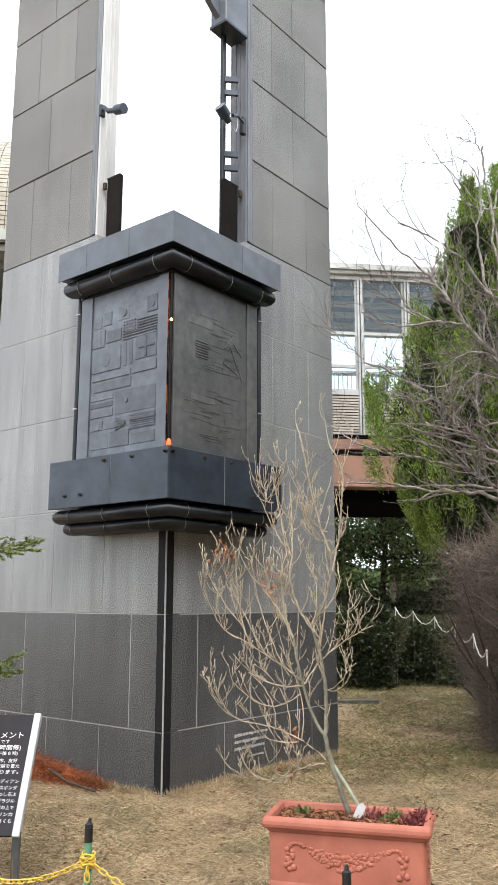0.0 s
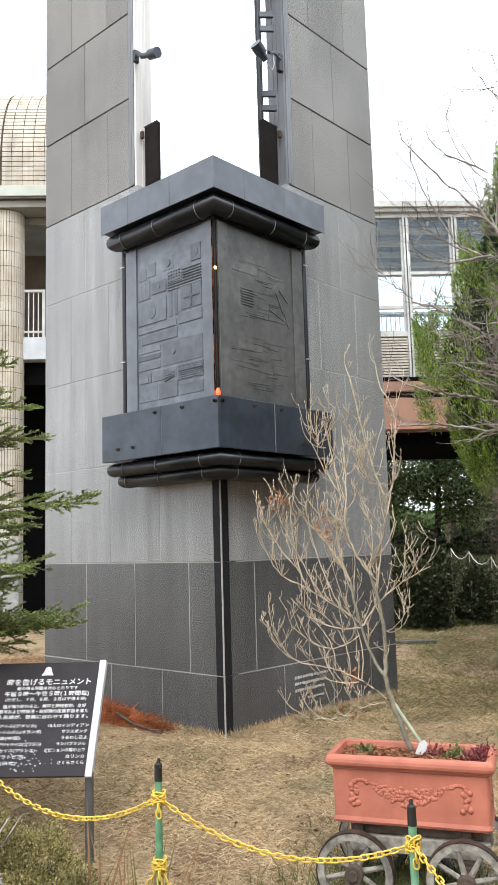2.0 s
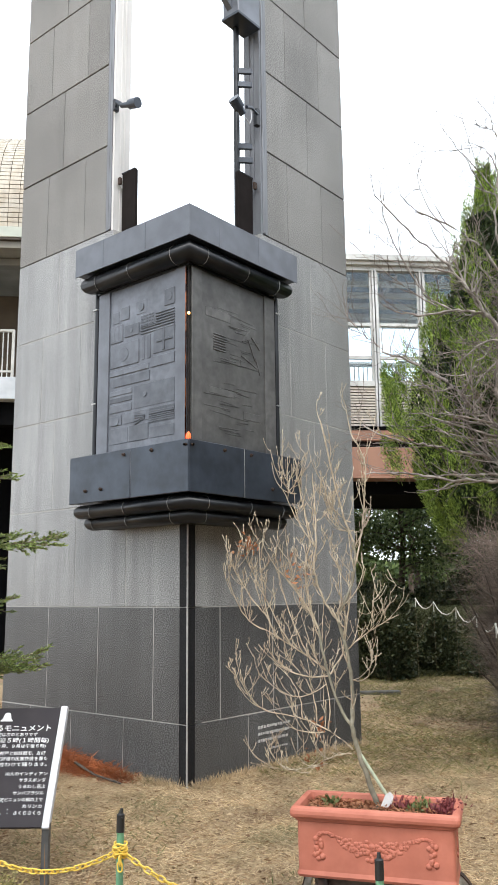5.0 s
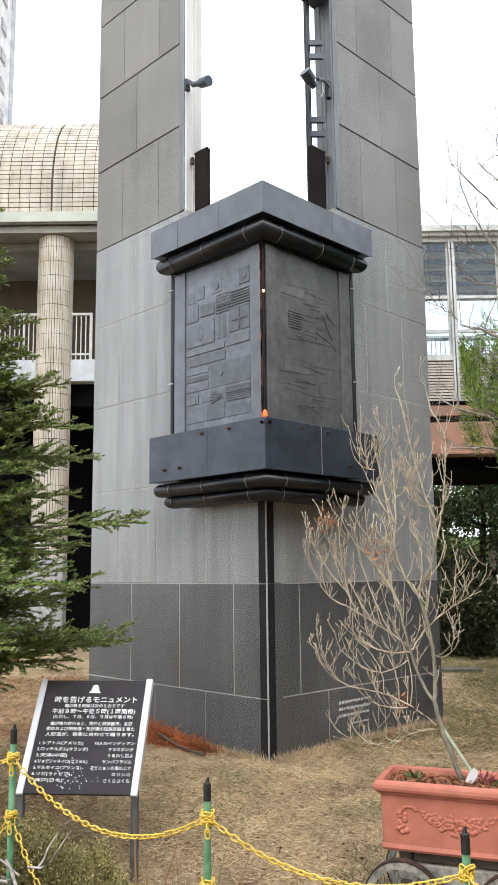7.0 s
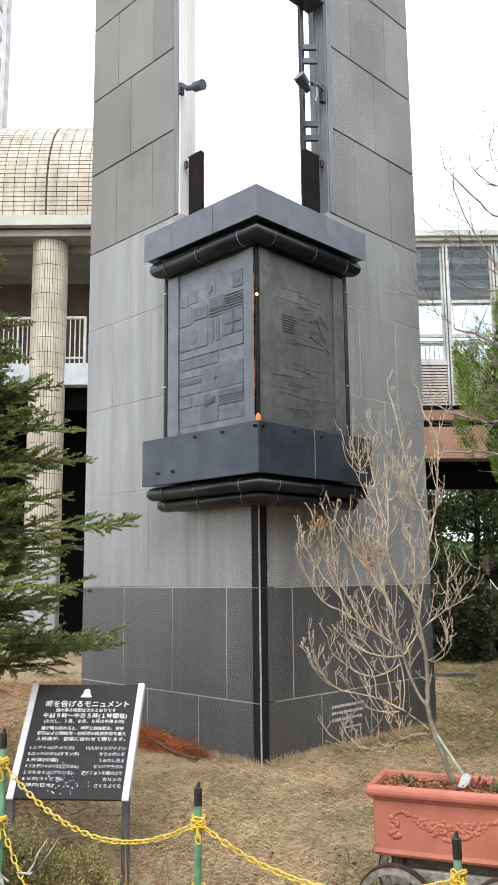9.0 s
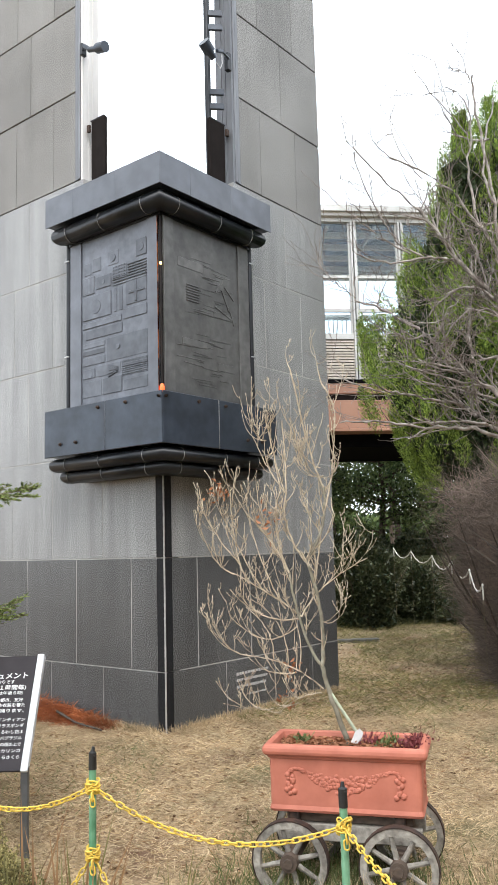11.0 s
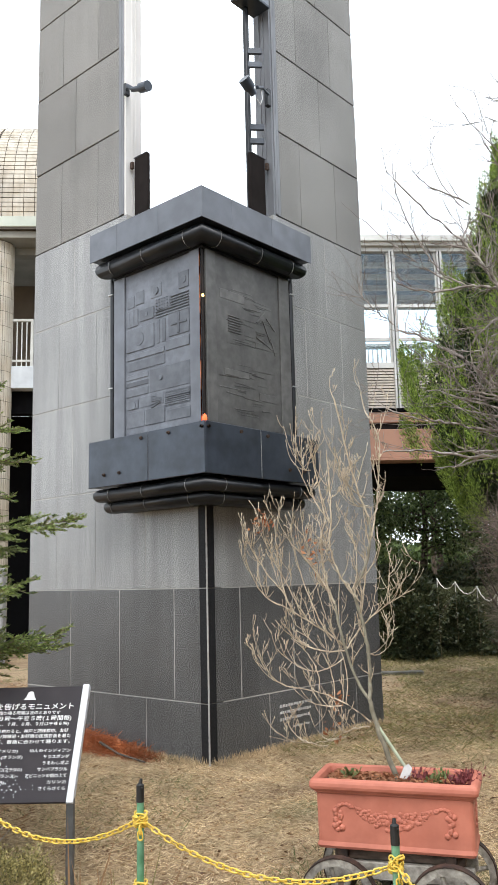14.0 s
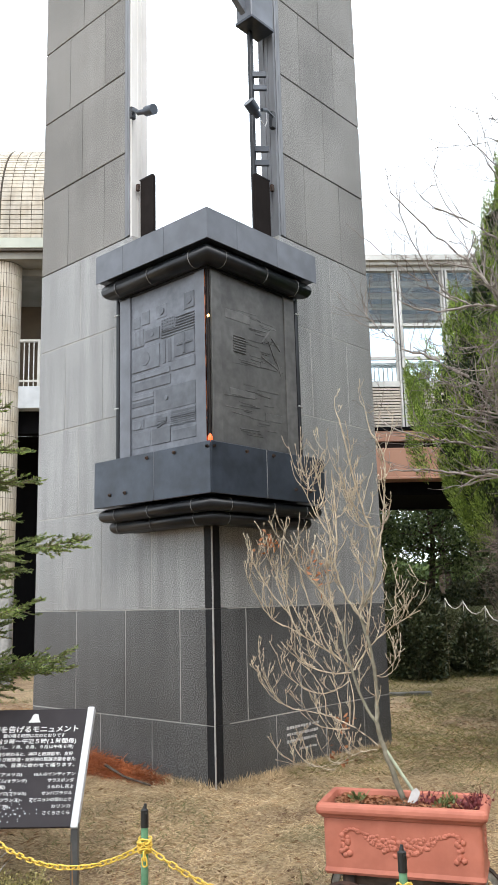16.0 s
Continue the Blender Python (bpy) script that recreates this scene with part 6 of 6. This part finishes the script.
for i, (s, w) in enumerate(((4.0, 13.8), (5.2, 14.4), (6.4, 13.6), (7.6, 14.2), (9.0, 13.8), (10.5, 14.0))):
    x, y, _ = S(s, w, 0)
    build_leaf_shrub(x, y, 0.9, rdw.uniform(0.5, 0.95), 60 + i, 3500, M_HEDGE, "evergreen_shrub", "dark green shrub under the bridge", size=0.09)
for i in range(9):
    x, y, _ = S(-2 + i * 3.4, 34 + 2 * (i % 3), 0)
    build_leaf_shrub(x, y, 2.3, 2.0 + rdw.uniform(-0.8, 0.8), 80 + i, 3500, M_WOODS, "far_thicket", "distant dark thicket closing the view", "thicket", 0.3)


def build_kerb():
    for k in range(2):
        s = 1.2 + k * 1.0
        o = part("kerb_stone", box(bmesh.new(), s + 0.004, s + 0.996, 5.55, 5.68, -0.1, 0.045, 0.012, DIAG), M_EDGING)
        tagged(o, "grey concrete edging stone along the path", "kerb stone", "edging stones")


build_kerb()


def build_needle_heap():
    n = 5200
    u = RNG.random(n)
    x = -1.55 + 1.05 * u
    y = -0.06 - np.abs(RNG.normal(0, 0.11, n)) * (1.15 - 0.6 * u)
    hgt = 0.17 * (1 - u) ** 0.8 * np.exp(-(((y + 0.08) / 0.16) ** 2)) + 0.01
    z = np.array([ground_z(a, c) for a, c in zip(x, y)]) + hgt * RNG.uniform(0.3, 1, n)
    D = np.stack([RNG.normal(0.6, 0.6, n), RNG.normal(-0.2, 0.6, n), RNG.normal(-0.05, 0.3, n)], 1)
    leaves("needle_heap", np.stack([x, y, z], 1), D, RNG.uniform(0.06, 0.14, n), 0.0022, M_NEEDLE, None, "stuff", bend=0.08)
    tagged(bpy.data.objects["needle_heap"], "heap of rust-red dead conifer branches against the granite", "needle heap", kind="stuff")
    L = Limbs()
    L.add([(-1.1, -0.2, 0.1), (-0.8, -0.25, 0.05), (-0.45, -0.27, 0.03)], [0.012, 0.01, 0.008], 6)
    o = L.make("fallen_stick", M_BARK, None)
    tagged(o, "short cut stick lying by the dead branches", "stick")


build_needle_heap()


def build_verge():
    # low spreading shrub at the fence
    for i, (x, y, r, h) in enumerate(((1.3, -2.68, 0.38, 0.42), (1.0, -2.85, 0.44, 0.46), (1.65, -2.75, 0.32, 0.34), (0.7, -2.85, 0.42, 0.44), (2.0, -3.05, 0.36, 0.24), (1.55, -3.15, 0.42, 0.3), (2.4, -2.8, 0.34, 0.34), (2.72, -2.66, 0.3, 0.3), (3.0, -2.62, 0.28, 0.24))):
        build_leaf_shrub(x, y, r, h, 200 + i, 30000, M_HEATH, "low_shrub", "low spreading brownish-green shrub at the fence", size=0.0115)
    # dry strap leaves and stalks
    rd = random.Random(17)
    for i, (x, y) in enumerate(((2.05, -2.62), (2.12, -2.5), (1.95, -2.75), (2.32, -2.85), (1.75, -2.6), (2.6, -2.6), (2.08, -2.7), (2.2, -2.68), (2.0, -2.55))):
        P = np.array([[x + rd.gauss(0, .03), y + rd.gauss(0, .03), ground_z(x, y)] for _ in range(9)])
        D = np.array([[rd.gauss(0.15, .3), rd.gauss(0.1, .3), 1] for _ in range(9)])
        o = root("withered_iris", "withered strap-leaved plant with brown blades", "plant", None, "withered plants by the fence")
        for k in range(9):
            leaves("blade", P[k:k + 1], D[k:k + 1], rd.uniform(0.35, 0.68), 0.0065, M_OLIVE if i % 3 == 2 else M_BROWNGRASS, o, bend=0.06)
    L = Limbs()
    for k in range(16):
        L.add(curve_pts((1.55 + rd.gauss(0, .14), -3.02 + rd.gauss(0, .08), rd.uniform(0.12, 0.3)), (rd.gauss(-.2, .8), rd.gauss(-.2, .8), rd.uniform(0, .3)), rd.uniform(0.15, 0.35), rd, up=0.0, wob=0.25), [0.006, 0.0055, 0.005, 0.004, 0.003, 0.002], 5)
    L.add(curve_pts((1.38, -3.0, 0.3), (0.8, -0.05, -0.1), 0.75, rd, up=-0.1, wob=0.1, n=8), [0.008, 0.008, 0.0075, 0.007, 0.006, 0.0055, 0.005, 0.004, 0.003], 6)
    o = L.make("pale_twig_bundle", M_PALETWIG, None)
    tagged(o, "pale bare twigs in front of the low shrub", "twigs", kind="stuff")


build_verge()


def build_white_pot():
    x, y = 2.28, 1.65
    z = ground_z(x, y)
    o = root("white_pot", "small white plastic pot standing on the lawn", "pot", Matrix.Translation((x, y, z)))
    bm = bmesh.new()
    loft(bm, [[(r * math.cos(a), r * math.sin(a), h) for a in [2 * math.pi * k / 20 for k in range(20)]]
              for r, h in ((0.056, -0.01), (0.062, 0.0), (0.07, 0.115), (0.077, 0.118), (0.077, 0.14), (0.068, 0.14), (0.06, 0.02))])
    part("pot", bm, M_SIGNEDGE, o)


build_white_pot()


def build_far_chain():
    pts = [(-1.81, 6.99, 1.36), (-0.87, 5.79, 1.32), (0.01, 4.67, 1.27), (0.73, 3.69, 1.22), (1.31, 2.85, 1.16), (1.69, 2.26, 1.05)]
    stake = M_STRAWSTAKE
    m = mat("white_plastic_chain", (0.75, 0.74, 0.68), (0.62, 0.6, 0.54), 0.5, scale=15)
    for i, (x, y, z) in enumerate(pts):
        p = root("white_fence_post", "thin white post of the far chain fence", "fence post", None, "posts of the far chain fence")
        part("stake", cyl(bmesh.new(), (x, y, ground_z(x, y) - 0.05), (x, y, z - 0.13), 0.0022, 0.0022, 6), stake, p)
        part("post", cyl(bmesh.new(), (x, y, z - 0.13), (x, y, z), 0.006, 0.0062, 8), m, p)
        part("post_knob", ball(bmesh.new(), (x, y, z), 0.013, (1, 1, 1.1), 1), m, p, smooth=True)
    for a, b in zip(pts, pts[1:]):
        a, b = Vector(a), Vector(b)
        L = Limbs()
        q = [a.lerp(b, k / 10) + Vector((0, 0, -0.5 * (k / 10) * (1 - k / 10) + 0.008 * (k % 2))) for k in range(11)]
        L.add(q, [0.0065, 0.0085] * 5 + [0.0065], 6)
        o = L.make("white_chain", m, None)
        tagged(o, "white plastic chain sagging between thin posts", "chain", "chains of the far fence")


build_far_chain()
